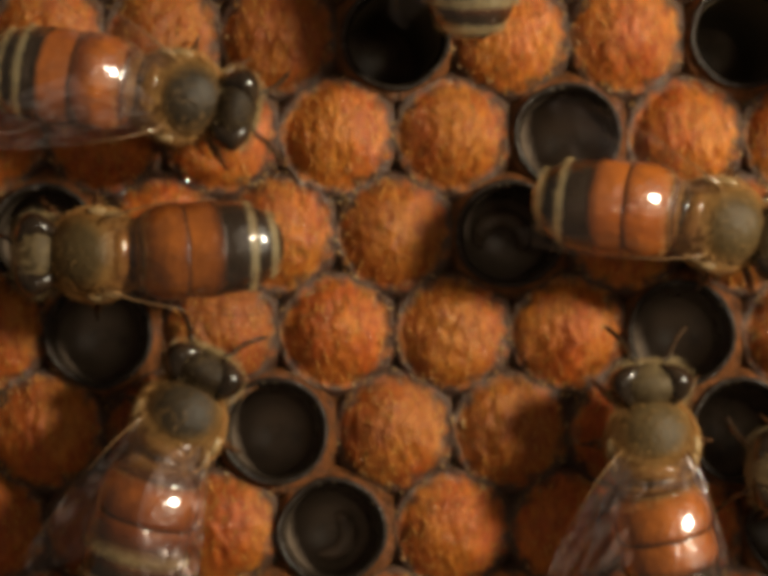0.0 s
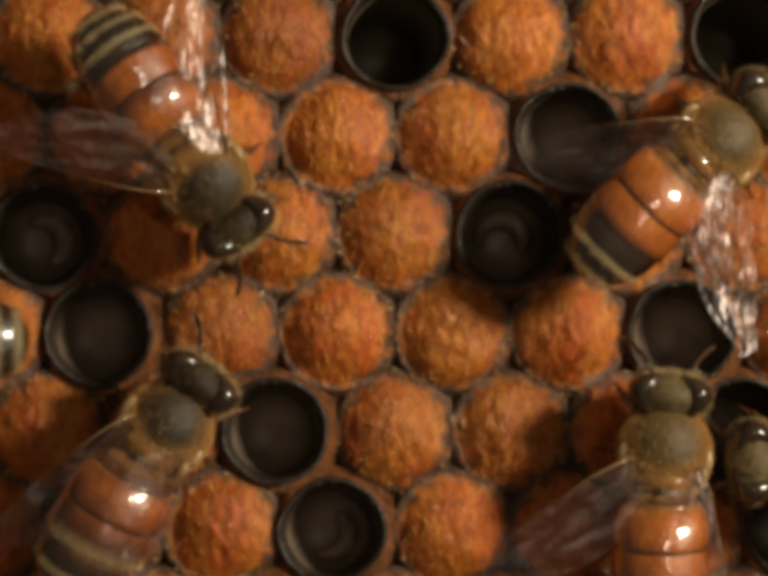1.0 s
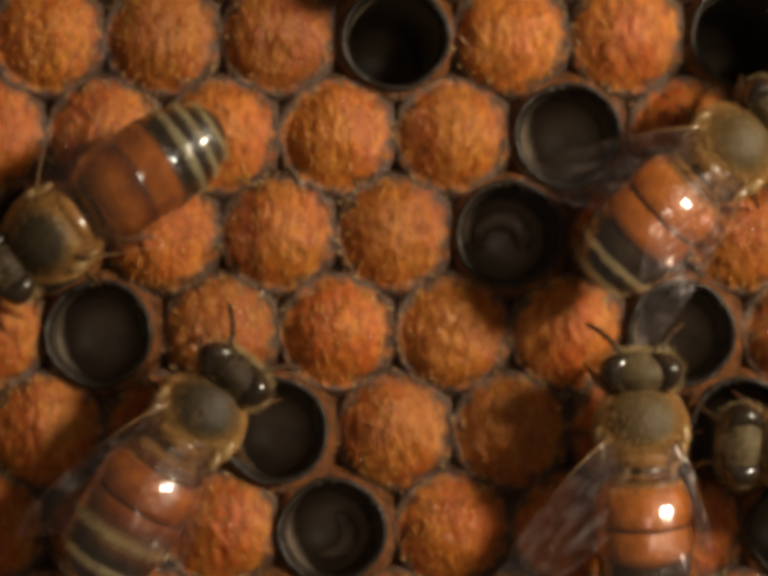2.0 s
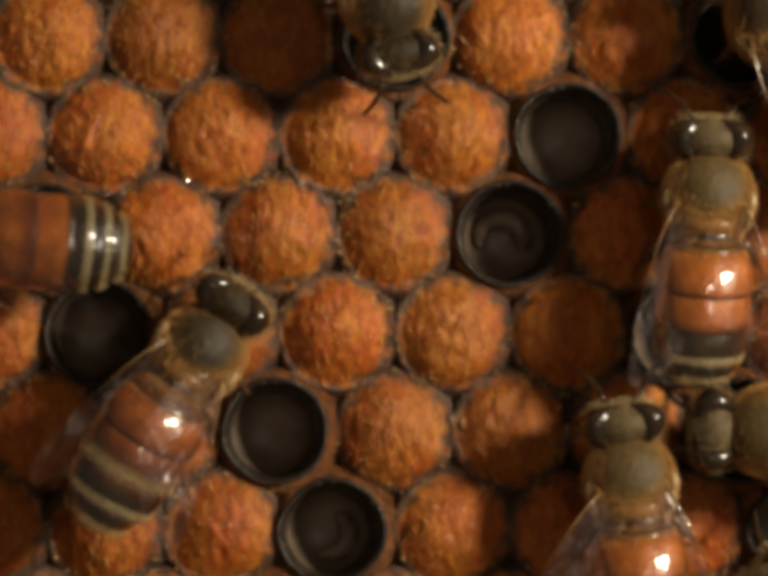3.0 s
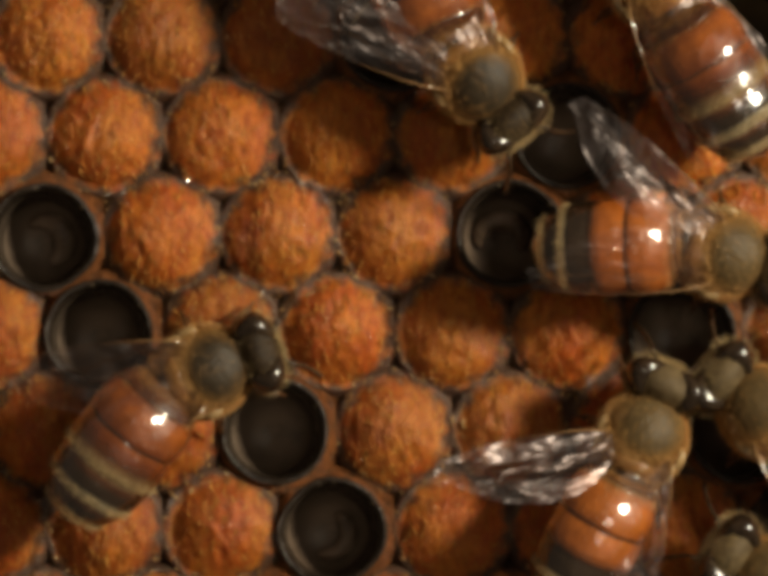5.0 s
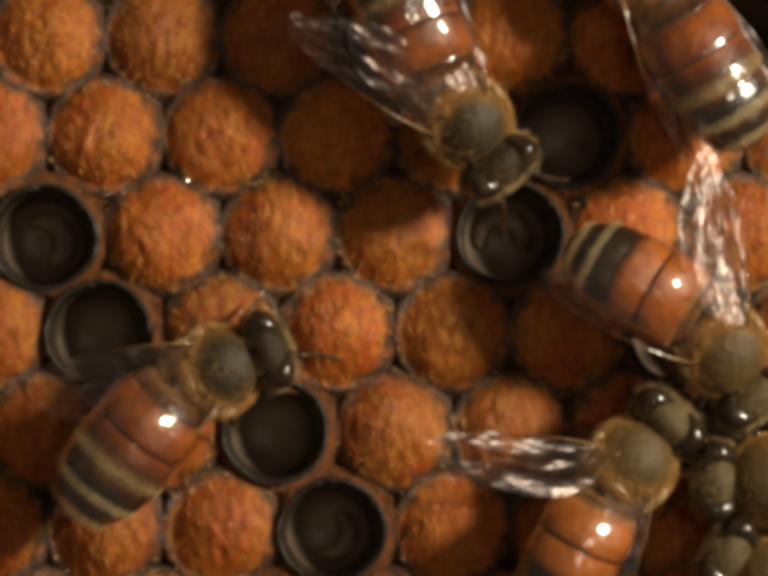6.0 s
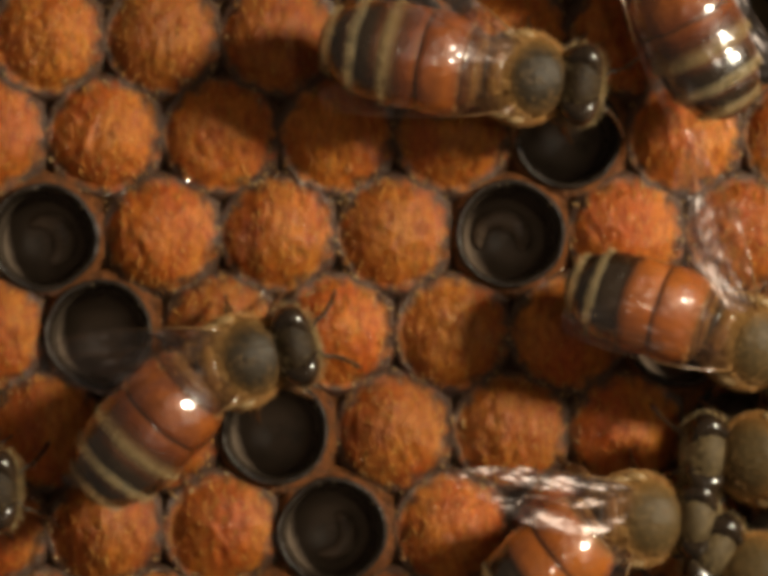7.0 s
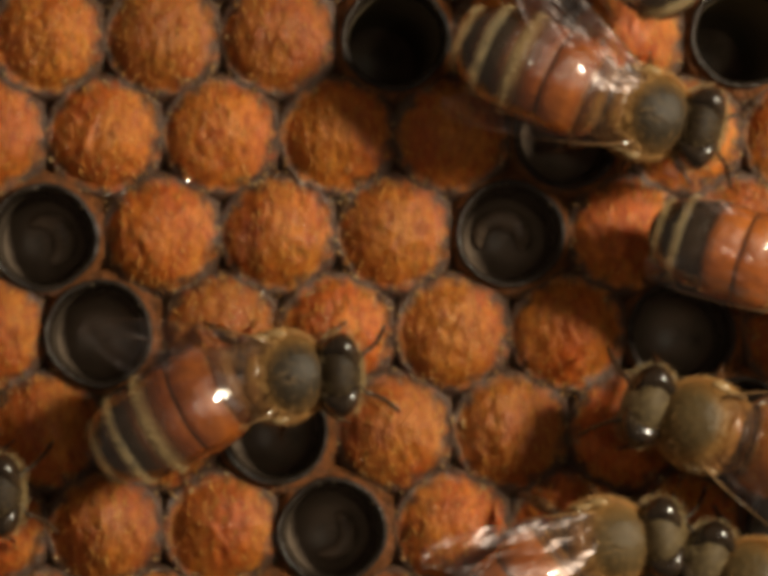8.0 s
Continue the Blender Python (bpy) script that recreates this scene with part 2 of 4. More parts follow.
def thorax_skin(name, shield):
    """Golden brown skin under the fur that fades into the bare dark shield on the back."""
    m = material(name, (0.20, 0.100, 0.030), 0.36, (0.34, 0.185, 0.060), scale=1500, bump=0.6, bump_scale=1800, spec=0.3)
    t = m.node_tree
    b = t.nodes["Principled BSDF"]
    skin = b.inputs["Base Color"].links[0].from_socket
    co = t.nodes.new("ShaderNodeTexCoord")
    flat = t.nodes.new("ShaderNodeMapping")
    flat.inputs["Location"].default_value = (-0.00062, 0, 0)
    flat.inputs["Scale"].default_value = (1, 0.86, 0)
    t.links.new(co.outputs["Object"], flat.inputs["Vector"])
    far = t.nodes.new("ShaderNodeVectorMath")
    far.operation = "LENGTH"
    t.links.new(flat.outputs["Vector"], far.inputs[0])
    rng = t.nodes.new("ShaderNodeMapRange")
    rng.interpolation_type = "SMOOTHSTEP"
    rng.inputs["From Min"].default_value, rng.inputs["From Max"].default_value = 0.00088, 0.00175
    t.links.new(far.outputs["Value"], rng.inputs["Value"])
    mix = t.nodes.new("ShaderNodeMix")
    mix.data_type = "RGBA"
    dust = t.nodes.new("ShaderNodeTexNoise")
    dust.inputs["Scale"].default_value, dust.inputs["Detail"].default_value = 700, 5
    t.links.new(co.outputs["Object"], dust.inputs["Vector"])
    tones = t.nodes.new("ShaderNodeMix")
    tones.data_type = "RGBA"
    tones.inputs[6].default_value, tones.inputs[7].default_value = (*[c * 0.45 for c in shield], 1), (*[c * 1.65 for c in shield], 1)
    t.links.new(dust.outputs["Fac"], tones.inputs["Factor"])
    t.links.new(tones.outputs[2], mix.inputs[6])
    t.links.new(rng.outputs["Result"], mix.inputs["Factor"])
    t.links.new(skin, mix.inputs[7])
    t.links.new(mix.outputs[2], b.inputs["Base Color"])
    return m


THORAX = thorax_skin("thorax_skin", (0.044, 0.031, 0.018))
DUSTY_THORAX = thorax_skin("dusty_thorax_skin", (0.100, 0.066, 0.028))
GOLD, LIGHT_AMBER, RED_AMBER, BLACK, PALE = (0.30, 0.16, 0.05), (0.37, 0.100, 0.023), (0.23, 0.056, 0.015), (0.045, 0.026, 0.014), (0.52, 0.43, 0.26)
DUN = (0.38, 0.32, 0.19)
UMBER = (0.125, 0.040, 0.014)
ORANGE, AMBER, DULL = (0.66, 0.188, 0.027), (0.50, 0.138, 0.024), (0.34, 0.22, 0.10)
AMBER_BANDS = abdomen_cuticle("amber_bands", [(0.0, GOLD), (0.55, UMBER), (0.8, UMBER), (1.0, LIGHT_AMBER), (1.4, AMBER), (2.2, LIGHT_AMBER), (2.65, RED_AMBER), (2.85, UMBER), (3.05, LIGHT_AMBER), (3.35, RED_AMBER),
                              (3.9, UMBER), (4.42, DULL), (4.7, DULL), (5.0, UMBER), (5.4, BLACK), (5.85, BLACK), (6.1, PALE), (6.36, PALE), (6.6, UMBER), (6.9, BLACK), (7.3, BLACK), (7.52, PALE), (7.8, PALE), (8.0, BLACK)], 0.95)
ORANGE_BANDS = abdomen_cuticle("orange_bands", [(0.0, GOLD), (0.35, UMBER), (0.5, GOLD), (0.75, ORANGE), (2.1, ORANGE), (2.55, AMBER), (2.8, UMBER), (3.0, ORANGE), (4.1, AMBER),
                               (4.6, UMBER), (4.8, BLACK), (6.05, BLACK), (6.2, PALE), (6.5, PALE), (6.65, BLACK), (7.3, BLACK), (7.45, PALE), (7.75, PALE), (7.9, BLACK)], 0.86)
BLACK_BANDS = abdomen_cuticle("black_bands", [(0.0, GOLD), (0.55, UMBER), (0.8, AMBER), (1.6, ORANGE), (2.6, RED_AMBER), (3.0, UMBER), (3.2, AMBER), (4.4, AMBER), (4.75, BLACK), (5.45, BLACK), (5.6, DUN), (5.85, DUN),
                              (6.0, BLACK), (6.45, BLACK), (6.6, DUN), (6.8, DUN), (6.95, BLACK), (7.4, BLACK), (7.55, DUN), (7.7, DUN), (7.85, BLACK)], 0.92)



# ---- mesh helpers: all coordinates in millimetres ----
def part(name, bm, mats, parent=None, label="", smooth=True):
    mesh = bpy.data.meshes.new(name)
    bmesh.ops.scale(bm, vec=(MM, MM, MM), verts=bm.verts)
    bm.to_mesh(mesh)
    bm.free()
    for m in (mats if isinstance(mats, (list, tuple)) else [mats]):
        mesh.materials.append(m)
    mesh.polygons.foreach_set("use_smooth", [smooth] * len(mesh.polygons))
    ob = new(name, mesh)
    ob.parent = parent
    if label:
        ob["label"] = label
    return ob


def part_py(name, verts, faces, mats, parent=None, label="", slots=None, smooth=True):
    mesh = bpy.data.meshes.new(name)
    mesh.from_pydata([(x * MM, y * MM, z * MM) for x, y, z in verts], [], faces)
    for m in (mats if isinstance(mats, (list, tuple)) else [mats]):
        mesh.materials.append(m)
    mesh.polygons.foreach_set("use_smooth", [smooth] * len(mesh.polygons))
    if slots:
        mesh.polygons.foreach_set("material_index", slots)
    mesh.update()
    ob = new(name, mesh)
    ob.parent = parent
    if label:
        ob["label"] = label
    return ob


def ball(bm, centre, radii, seg=28, rings=16):
    made = bmesh.ops.create_uvsphere(bm, u_segments=seg, v_segments=rings, radius=1)["verts"]
    for v in made:
        v.co = Vector((v.co.x * radii[0] + centre[0], v.co.y * radii[1] + centre[1], v.co.z * radii[2] + centre[2]))
    return made


def tube(verts, faces, points, radii, seg=8):
    """Adds a closed round tube through the points to verts and faces."""
    pts = [Vector(p) for p in points]
    base = len(verts)
    for i, p in enumerate(pts):
        way = (pts[min(i + 1, len(pts) - 1)] - pts[max(i - 1, 0)]).normalized()
        side = way.cross(Vector((0, 0, 1)))
        side = side.normalized() if side.length > 1e-4 else Vector((1, 0, 0))
        up = side.cross(way)
        for k in range(seg):
            a = 2 * math.pi * k / seg
            verts.append(tuple(p + radii[i] * (math.cos(a) * side + math.sin(a) * up)))
    for i in range(len(pts) - 1):
        for k in range(seg):
            a, b = base + i * seg + k, base + i * seg + (k + 1) % seg
            faces.append((a, b, b + seg, a + seg))
    faces.append(tuple(base + k for k in reversed(range(seg))))
    faces.append(tuple(base + (len(pts) - 1) * seg + k for k in range(seg)))


# ---- comb ----
def hex_radius(a, flat=PITCH / 2):
    return flat / math.cos((a + math.pi / 6) % (math.pi / 3) - math.pi / 6)


def cell_middle(col, row):
    """Columns count from the middle of the comb to the right, rows from the middle row downwards."""
    return col * PITCH - 15.42 - (0 if row % 2 == 0 else PITCH / 2), 11.45 - row * ROW_STEP


ROWS, COLS = range(-3, 10), range(-4, 13)
# open cells: depth of the floor in mm and shift of the mouth
OPEN = {(3, 0): (9.5, 0.05, 0.0), (6, 0): (10, 0.0, 0.05), (5, 1): (3.0, -0.05, 0.0), (0, 2): (3.0, -0.1, -0.1), (4, 2): (3.0, -0.05, 0.0),
        (1, 3): (3.0, -0.25, -0.05), (6, 3): (3.0, -0.15, 0.0), (2, 4): (3.0, -0.15, 0.0), (6, 4): (5.5, 0.0, 0.0), (3, 5): (3.0, -0.2, -0.05), (7, 5): (6, 0, 0), (2, 6): (6, 0.0, -0.1),
        (8, 1): (6, 0, 0), (-2, 4): (6, 0, 0), (5, -2): (6, 0, 0), (9, 6): (6, 0, 0)}
CURLED = {(0, 2): 25, (3, 5): -15, (4, 2): 70}


def build_comb():
    comb = tagged(new("brood_comb"), "old brown brood comb with domed orange caps and dark open cells", "honeycomb", kind="structure")
    rnd = random.Random(4)
    wv, wf, crumbs, strands = [], [], [], []
    seg = 36
    for row in ROWS:
        for col in COLS:
            cx, cy = cell_middle(col, row)
            is_open = (col, row) in OPEN
            base = len(wv)
            # ledge of wax from the cell border inwards
            profile = [(1.0, -1.10), (0.96, -1.05), (0.90, -1.07), (0.0, -1.2)] if not is_open else [(1.0, -1.10), (0.97, -1.0), (0.95, -0.95)]
            for frac, z in profile:
                for k in range(seg):
                    a = 2 * math.pi * k / seg
                    r = hex_radius(a)
                    if frac < 0.95:
                        r = 0.6 * r + 0.4 * PITCH / 2
                    x, y = cx + r * frac * math.cos(a), cy + r * frac * math.sin(a)
                    pit = max(0.0, hex_radius(a) / (PITCH / 2) - 1.06) * 4.5 if frac > 0.9 else 0
                    wv.append((x, y, z - pit + 0.12 * noise.noise(Vector((x * 0.9, y * 0.9, 3)))))
            for i in range(len(profile) - 1):
                for k in range(seg):
                    a, b = base + i * seg + k, base + i * seg + (k + 1) % seg
                    wf.append((a, b, b + seg, a + seg))
            foot = len(wv)
            for z in (-0.7, -11.2):
                for k in range(6):
                    a = math.pi / 6 + k * math.pi / 3
                    r = PITCH / math.sqrt(3) * 0.985
                    wv.append((cx + r * math.cos(a), cy + r * math.sin(a), z))
            for k in range(6):
                a, b = foot + k, foot + (k + 1) % 6
                wf.append((a, b, b + 6, a + 6))
            if is_open:
                depth, dx, dy = OPEN[(col, row)]
                open_cell(comb, cx, cy, dx, dy, depth, rnd, CURLED.get((col, row)))
            else:
                left, threads = cap(comb, cx, cy, rnd.uniform(-0.14, 0.14), rnd.uniform(-0.14, 0.14), rnd)
                crumbs, strands = crumbs + left, strands + threads
    part_py("cell_wall", wv, wf, WAX, comb, "dark greyish wax between the caps")
    # slivers and crumbs of wax that the bees have left along the borders
    cv, cf = [], []
    for x, y, z in crumbs:
        a, tilt, size = rnd.uniform(0, math.pi), rnd.uniform(-0.5, 0.5), rnd.uniform(0.08, 0.24)
        lean = Vector((math.cos(a), math.sin(a), tilt)).normalized() * size
        side = Vector((-math.sin(a), math.cos(a), rnd.uniform(-0.6, 0.6))).normalized() * size * rnd.uniform(0.25, 0.5)
        base, p = len(cv), Vector((x, y, z))
        top = p + Vector((rnd.uniform(-0.03, 0.03), rnd.uniform(-0.03, 0.03), rnd.uniform(0.04, 0.10)))
        cv += [tuple(p - lean), tuple(p + side), tuple(p + lean), tuple(p - side), tuple(top)]
        cf += [(base, base + 1, base + 4), (base + 1, base + 2, base + 4), (base + 2, base + 3, base + 4), (base + 3, base, base + 4), (base, base + 3, base + 2, base + 1)]
    part_py("wax_crumbs", cv, cf, CRUMB, comb, "pale glossy crumbs of wax", smooth=False)["kind"] = "stuff"
    # strands of silk in the caps, most of them running up and down
    sv, sf = [], []
    for x, y, z in strands:
        a, long = math.pi / 2 + rnd.gauss(0, 0.45), rnd.uniform(0.15, 0.50)
        way, side = Vector((math.cos(a), math.sin(a), 0)) * long, Vector((-math.sin(a), math.cos(a), 0)) * rnd.uniform(0.02, 0.05)
        p, base = Vector((x, y, z)), len(sv)
        sag = Vector((0, 0, 0.05 + 0.10 * long))
        top = p + Vector((0, 0, rnd.uniform(0.025, 0.06)))
        sv += [tuple(p - way - sag), tuple(p + side - sag * 0.4), tuple(p + way - sag), tuple(p - side - sag * 0.4), tuple(top)]
        sf += [(base, base + 4, base + 3), (base, base + 1, base + 4), (base + 1, base + 2, base + 4), (base + 2, base + 3, base + 4)]
    part_py("silk_strands", sv, sf, SILK, comb, "golden silk strands in the caps", smooth=False)["kind"] = "stuff"
    # the midrib closes the comb underneath
    bm = bmesh.new()
    bmesh.ops.create_cube(bm, size=1)
    bmesh.ops.scale(bm, vec=(96, 66, 1.0), verts=bm.verts)
    bmesh.ops.translate(bm, vec=(4, -4, -11.6), verts=bm.verts)
    bmesh.ops.bevel(bm, geom=bm.edges[:], offset=0.3, segments=2, affect="EDGES")
    part("midrib", bm, WAX, comb)
    return comb


def cap(comb, cx, cy, dx, dy, rnd):
    """One cell's domed cap, down to the border that it shares with its neighbours."""
    seg, rings = 60, 26
    high = rnd.uniform(0.80, 1.02)
    wide = rnd.uniform(2.30, 2.48)
    power = rnd.uniform(1.65, 2.05)
    seed = rnd.uniform(0, 90)
    verts, faces = [(0, 0, high)], []
    for i in range(1, rings + 1):
        f = i / rings
        for k in range(seg):
            a = 2 * math.pi * k / seg
            r = hex_radius(a) * f * 1.004
            x, y = r * math.cos(a), r * math.sin(a)
            far = math.hypot(x - dx, y - dy) / (wide * (1 + 0.07 * noise.noise(Vector((1.5 * math.cos(a), 1.5 * math.sin(a), seed + 7))) + 0.03 * noise.noise(Vector((5 * math.cos(a), 5 * math.sin(a), seed + 9)))))
            rise = max(0.0, 1 - far ** power)
            lump = 0.14 * noise.noise(Vector((x * 0.6 + seed, y * 0.6, seed))) + 0.09 * noise.noise(Vector((x * 2.4, y * 1.6, seed))) + 0.06 * noise.noise(Vector((x * 6, y * 4, seed)))
            # the border hangs together with the next cell's
            gx, gy = x + cx, y + cy
            edge = -0.06 - 4.2 * max(0.0, math.hypot(x, y) / PITCH * 2 - 1.03) + 0.14 * noise.noise(Vector((gx * 0.8, gy * 0.8, 3))) + 0.07 * noise.noise(Vector((gx * 3, gy * 3, 5)))
            inside = min(1.0, rise * 2.2)
            verts.append((x, y, high * rise + lump * inside + edge * (1 - inside)))
    for k in range(seg):
        faces.append((0, 1 + k, 1 + (k + 1) % seg))
    for i in range(rings - 1):
        for k in range(seg):
            a, b = 1 + i * seg + k, 1 + i * seg + (k + 1) % seg
            faces.append((a, a + seg, b + seg, b))
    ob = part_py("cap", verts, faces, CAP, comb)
    ob.location = (cx * MM, cy * MM, 0)
    left = []
    for _ in range(26):
        x, y, z = verts[1 + rnd.randrange(rings * 20 // 26, rings) * seg + rnd.randrange(seg)]
        left.append((cx + x, cy + y, z + 0.01))
    threads = []
    for _ in range(190):
        x, y, z = verts[1 + int(rings * 0.84 * math.sqrt(rnd.random())) * seg + rnd.randrange(seg)]
        threads.append((cx + x, cy + y, z))
    return left, threads


def open_cell(comb, hx, hy, sx, sy, depth, rnd, curl):
    seg = 60
    cx, cy = hx + sx, hy + sy
    outer = [(3.2, 0.0), (2.92, 0.0), (2.80, 0.0), (2.70, 0.0), (2.62, 0.04), (2.57, 0.09), (2.54, 0.09)]
    # near-black lip colour runs on down the wall, painting shade over its lamp-lit crescent
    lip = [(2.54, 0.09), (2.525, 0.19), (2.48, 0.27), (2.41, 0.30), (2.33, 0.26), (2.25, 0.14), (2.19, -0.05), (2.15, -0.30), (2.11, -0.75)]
    inner = [(2.11, -0.75), (2.06, -1.2), (1.98, -depth + 1.25), (1.86, -depth + 0.8)]
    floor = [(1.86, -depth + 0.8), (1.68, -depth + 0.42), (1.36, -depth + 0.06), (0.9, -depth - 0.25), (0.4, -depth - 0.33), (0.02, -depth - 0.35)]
    seed = rnd.uniform(0, 60)
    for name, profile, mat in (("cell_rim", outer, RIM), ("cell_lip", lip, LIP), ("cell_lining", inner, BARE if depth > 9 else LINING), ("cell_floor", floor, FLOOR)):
        verts, faces = [], []
        for r, z in profile:
            for k in range(seg):
                a = 2 * math.pi * k / seg
                wob = 0.985 + 0.06 * noise.noise(Vector((math.cos(a) * 1.2, math.sin(a) * 1.2, seed))) + (0.006 * noise.noise(Vector((math.cos(a) * 5, math.sin(a) * 5, seed))) if name == "cell_rim" else 0)
                if name == "cell_rim":
                    x, y = r * wob * math.cos(a), r * wob * math.sin(a)
                    b = math.atan2(y + sy, x + sx)
                    if r > 2.6:
                        border = hex_radius(b) * 1.004
                        k2 = border / max(1e-6, math.hypot(x + sx, y + sy))
                        k2 = k2 if r > 3 else min(1.0, k2 * 0.985)
                        x, y = (x + sx) * k2 - sx, (y + sy) * k2 - sy
                    gx, gy = x + cx, y + cy
                    low = -0.06 - 4.2 * max(0.0, math.hypot(x + sx, y + sy) / PITCH * 2 - 1.03) + 0.14 * noise.noise(Vector((gx * 0.8, gy * 0.8, 3))) + 0.07 * noise.noise(Vector((gx * 3, gy * 3, 5)))
                    out = min(1.0, max(0.0, (math.hypot(x, y) - 2.5) / 0.2))
                    verts.append((x, y, z * (1 - out) + low * out + 0.05 * noise.noise(Vector((math.cos(a) * 2, math.sin(a) * 2, seed + 5))) * (1 - out) + 0.22 * noise.noise(Vector((gx * 1.7, gy * 1.7, 9))) * out * (r < 3)))
                    continue
                verts.append((r * wob * math.cos(a) + 0.10 * min(z, 0), r * wob * math.sin(a) + 0.085 * min(z, 0), z + (0.09 * noise.noise(Vector((math.cos(a) * 2, math.sin(a) * 2, seed + 5))) if name != "cell_floor" else 0)))
        for i in range(len(profile) - 1):
            for k in range(seg):
                a, b = i * seg + k, i * seg + (k + 1) % seg
                faces.append((a, a + seg, b + seg, b))
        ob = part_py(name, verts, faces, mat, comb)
        ob.location = (cx * MM, cy * MM, 0)
    # glossy beads added where the lip glints; they stand in for highlights on it
    bm = bmesh.new()
    for bead in (94, 103, 38):
        a = radians(bead + rnd.uniform(-7, 7))
        r = 2.30 * (0.985 + 0.06 * noise.noise(Vector((math.cos(a) * 1.2, math.sin(a) * 1.2, seed))))
        ball(bm, (r * math.cos(a), r * math.sin(a), 0.22 + 0.09 * noise.noise(Vector((math.cos(a) * 2, math.sin(a) * 2, seed + 5)))), [rnd.uniform(0.055, 0.10)] * 3, 10, 6)
    bead = part("wax_beads", bm, BEAD, comb, "tiny glossy beads added as glints on the lip")
    bead.location = (cx * MM, cy * MM, 0)
    if curl is not None:
        verts, faces = [], []
        pts, rad = [], []
        for i in range(25):
            f = i / 24
            a = radians(curl - 95 + (185 + 0.6 * curl) * f)
            pts.append((1.0 * math.cos(a), 1.0 * math.sin(a), 0.30 + 0.08 * math.sin(a * 3)))
            rad.append(((0.44 + 0.02 * depth * math.cos(curl)) * math.sin(math.pi * min(1, max(0.06, f * 0.94 + 0.05))) ** 0.5) * (1 + 0.10 * math.cos(f * 26 * math.pi)))
        tube(verts, faces, pts, rad, 12)
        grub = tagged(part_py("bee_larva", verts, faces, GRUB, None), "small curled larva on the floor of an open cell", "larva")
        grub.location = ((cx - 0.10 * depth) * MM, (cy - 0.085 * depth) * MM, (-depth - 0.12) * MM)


# ---- honey bee: x forwards, z up, origin under the thorax at the feet ----
THORAX_Z = 2.3
WAIST = (-1.7, 0, 2.5)


def hairs(name, sites, mat, parent, seed, length, width=0.035, lay=0.35, kind="stuff"):
    """A coat of fine tapering hairs at (point, normal) sites, combed backwards."""
    rnd = random.Random(seed)
    verts, faces = [], []
    for p, n in sites:
        p, n = Vector(p), Vector(n).normalized()
        d = (n + Vector((-lay, 0, 0)) + 0.45 * Vector((rnd.uniform(-1, 1), rnd.uniform(-1, 1), rnd.uniform(-1, 1)))).normalized()
        side = d.cross(Vector((rnd.uniform(-1, 1), rnd.uniform(-1, 1), rnd.uniform(-1, 1)))).normalized()
        far = length * rnd.uniform(0.6, 1.15)
        mid = p + d * far * 0.55
        tip = p + d * far + Vector((-0.12, 0, -0.05)) * far
        base = len(verts)
        verts += [tuple(p - d * 0.05 + side * width / 2), tuple(p - d * 0.05 - side * width / 2), tuple(mid - side * width * 0.4), tuple(mid + side * width * 0.4), tuple(tip)]
        faces += [(base, base + 1, base + 2, base + 3), (base + 3, base + 2, base + 4)]
    ob = part_py(name, verts, faces, mat, parent, smooth=False)
    ob["kind"] = kind
    return ob


def on_ball(rnd, centre, radii, count, keep):
    sites = []
    while len(sites) < count:
        v = Vector((rnd.gauss(0, 1), rnd.gauss(0, 1), rnd.gauss(0, 1))).normalized()
        if keep(v, rnd):
            p = (centre[0] + v.x * radii[0], centre[1] + v.y * radii[1], centre[2] + v.z * radii[2])
            sites.append((p, (v.x / radii[0], v.y / radii[1], v.z / radii[2])))
    return sites


LEAN = 0.36       # the plates reach further back along the middle of the back


def abdomen_radius(x):
    """Half width of the abdomen at x behind the waist, in mm."""
    s = -x
    grow = min(1.0, s / 2.2)
    body = 1.45 + 1.01 * (1 - (1 - grow) ** 2.2)
    if s > 3.8:
        body *= math.sqrt(max(0.0, 1 - ((s - 3.8) / 4.55) ** 2.5))
    return max(body, 0.14)


def abdomen_drop(x):
    return -0.016 * x * x


def abdomen_ring(x, swell, seg, verts, long):
    r = abdomen_radius(x) * swell
    for k in range(seg):
        a = 2 * math.pi * k / seg
        z = 0.86 * r * math.sin(a) + abdomen_drop(x)
        verts.append((x * long - LEAN * z, r * math.cos(a), z))


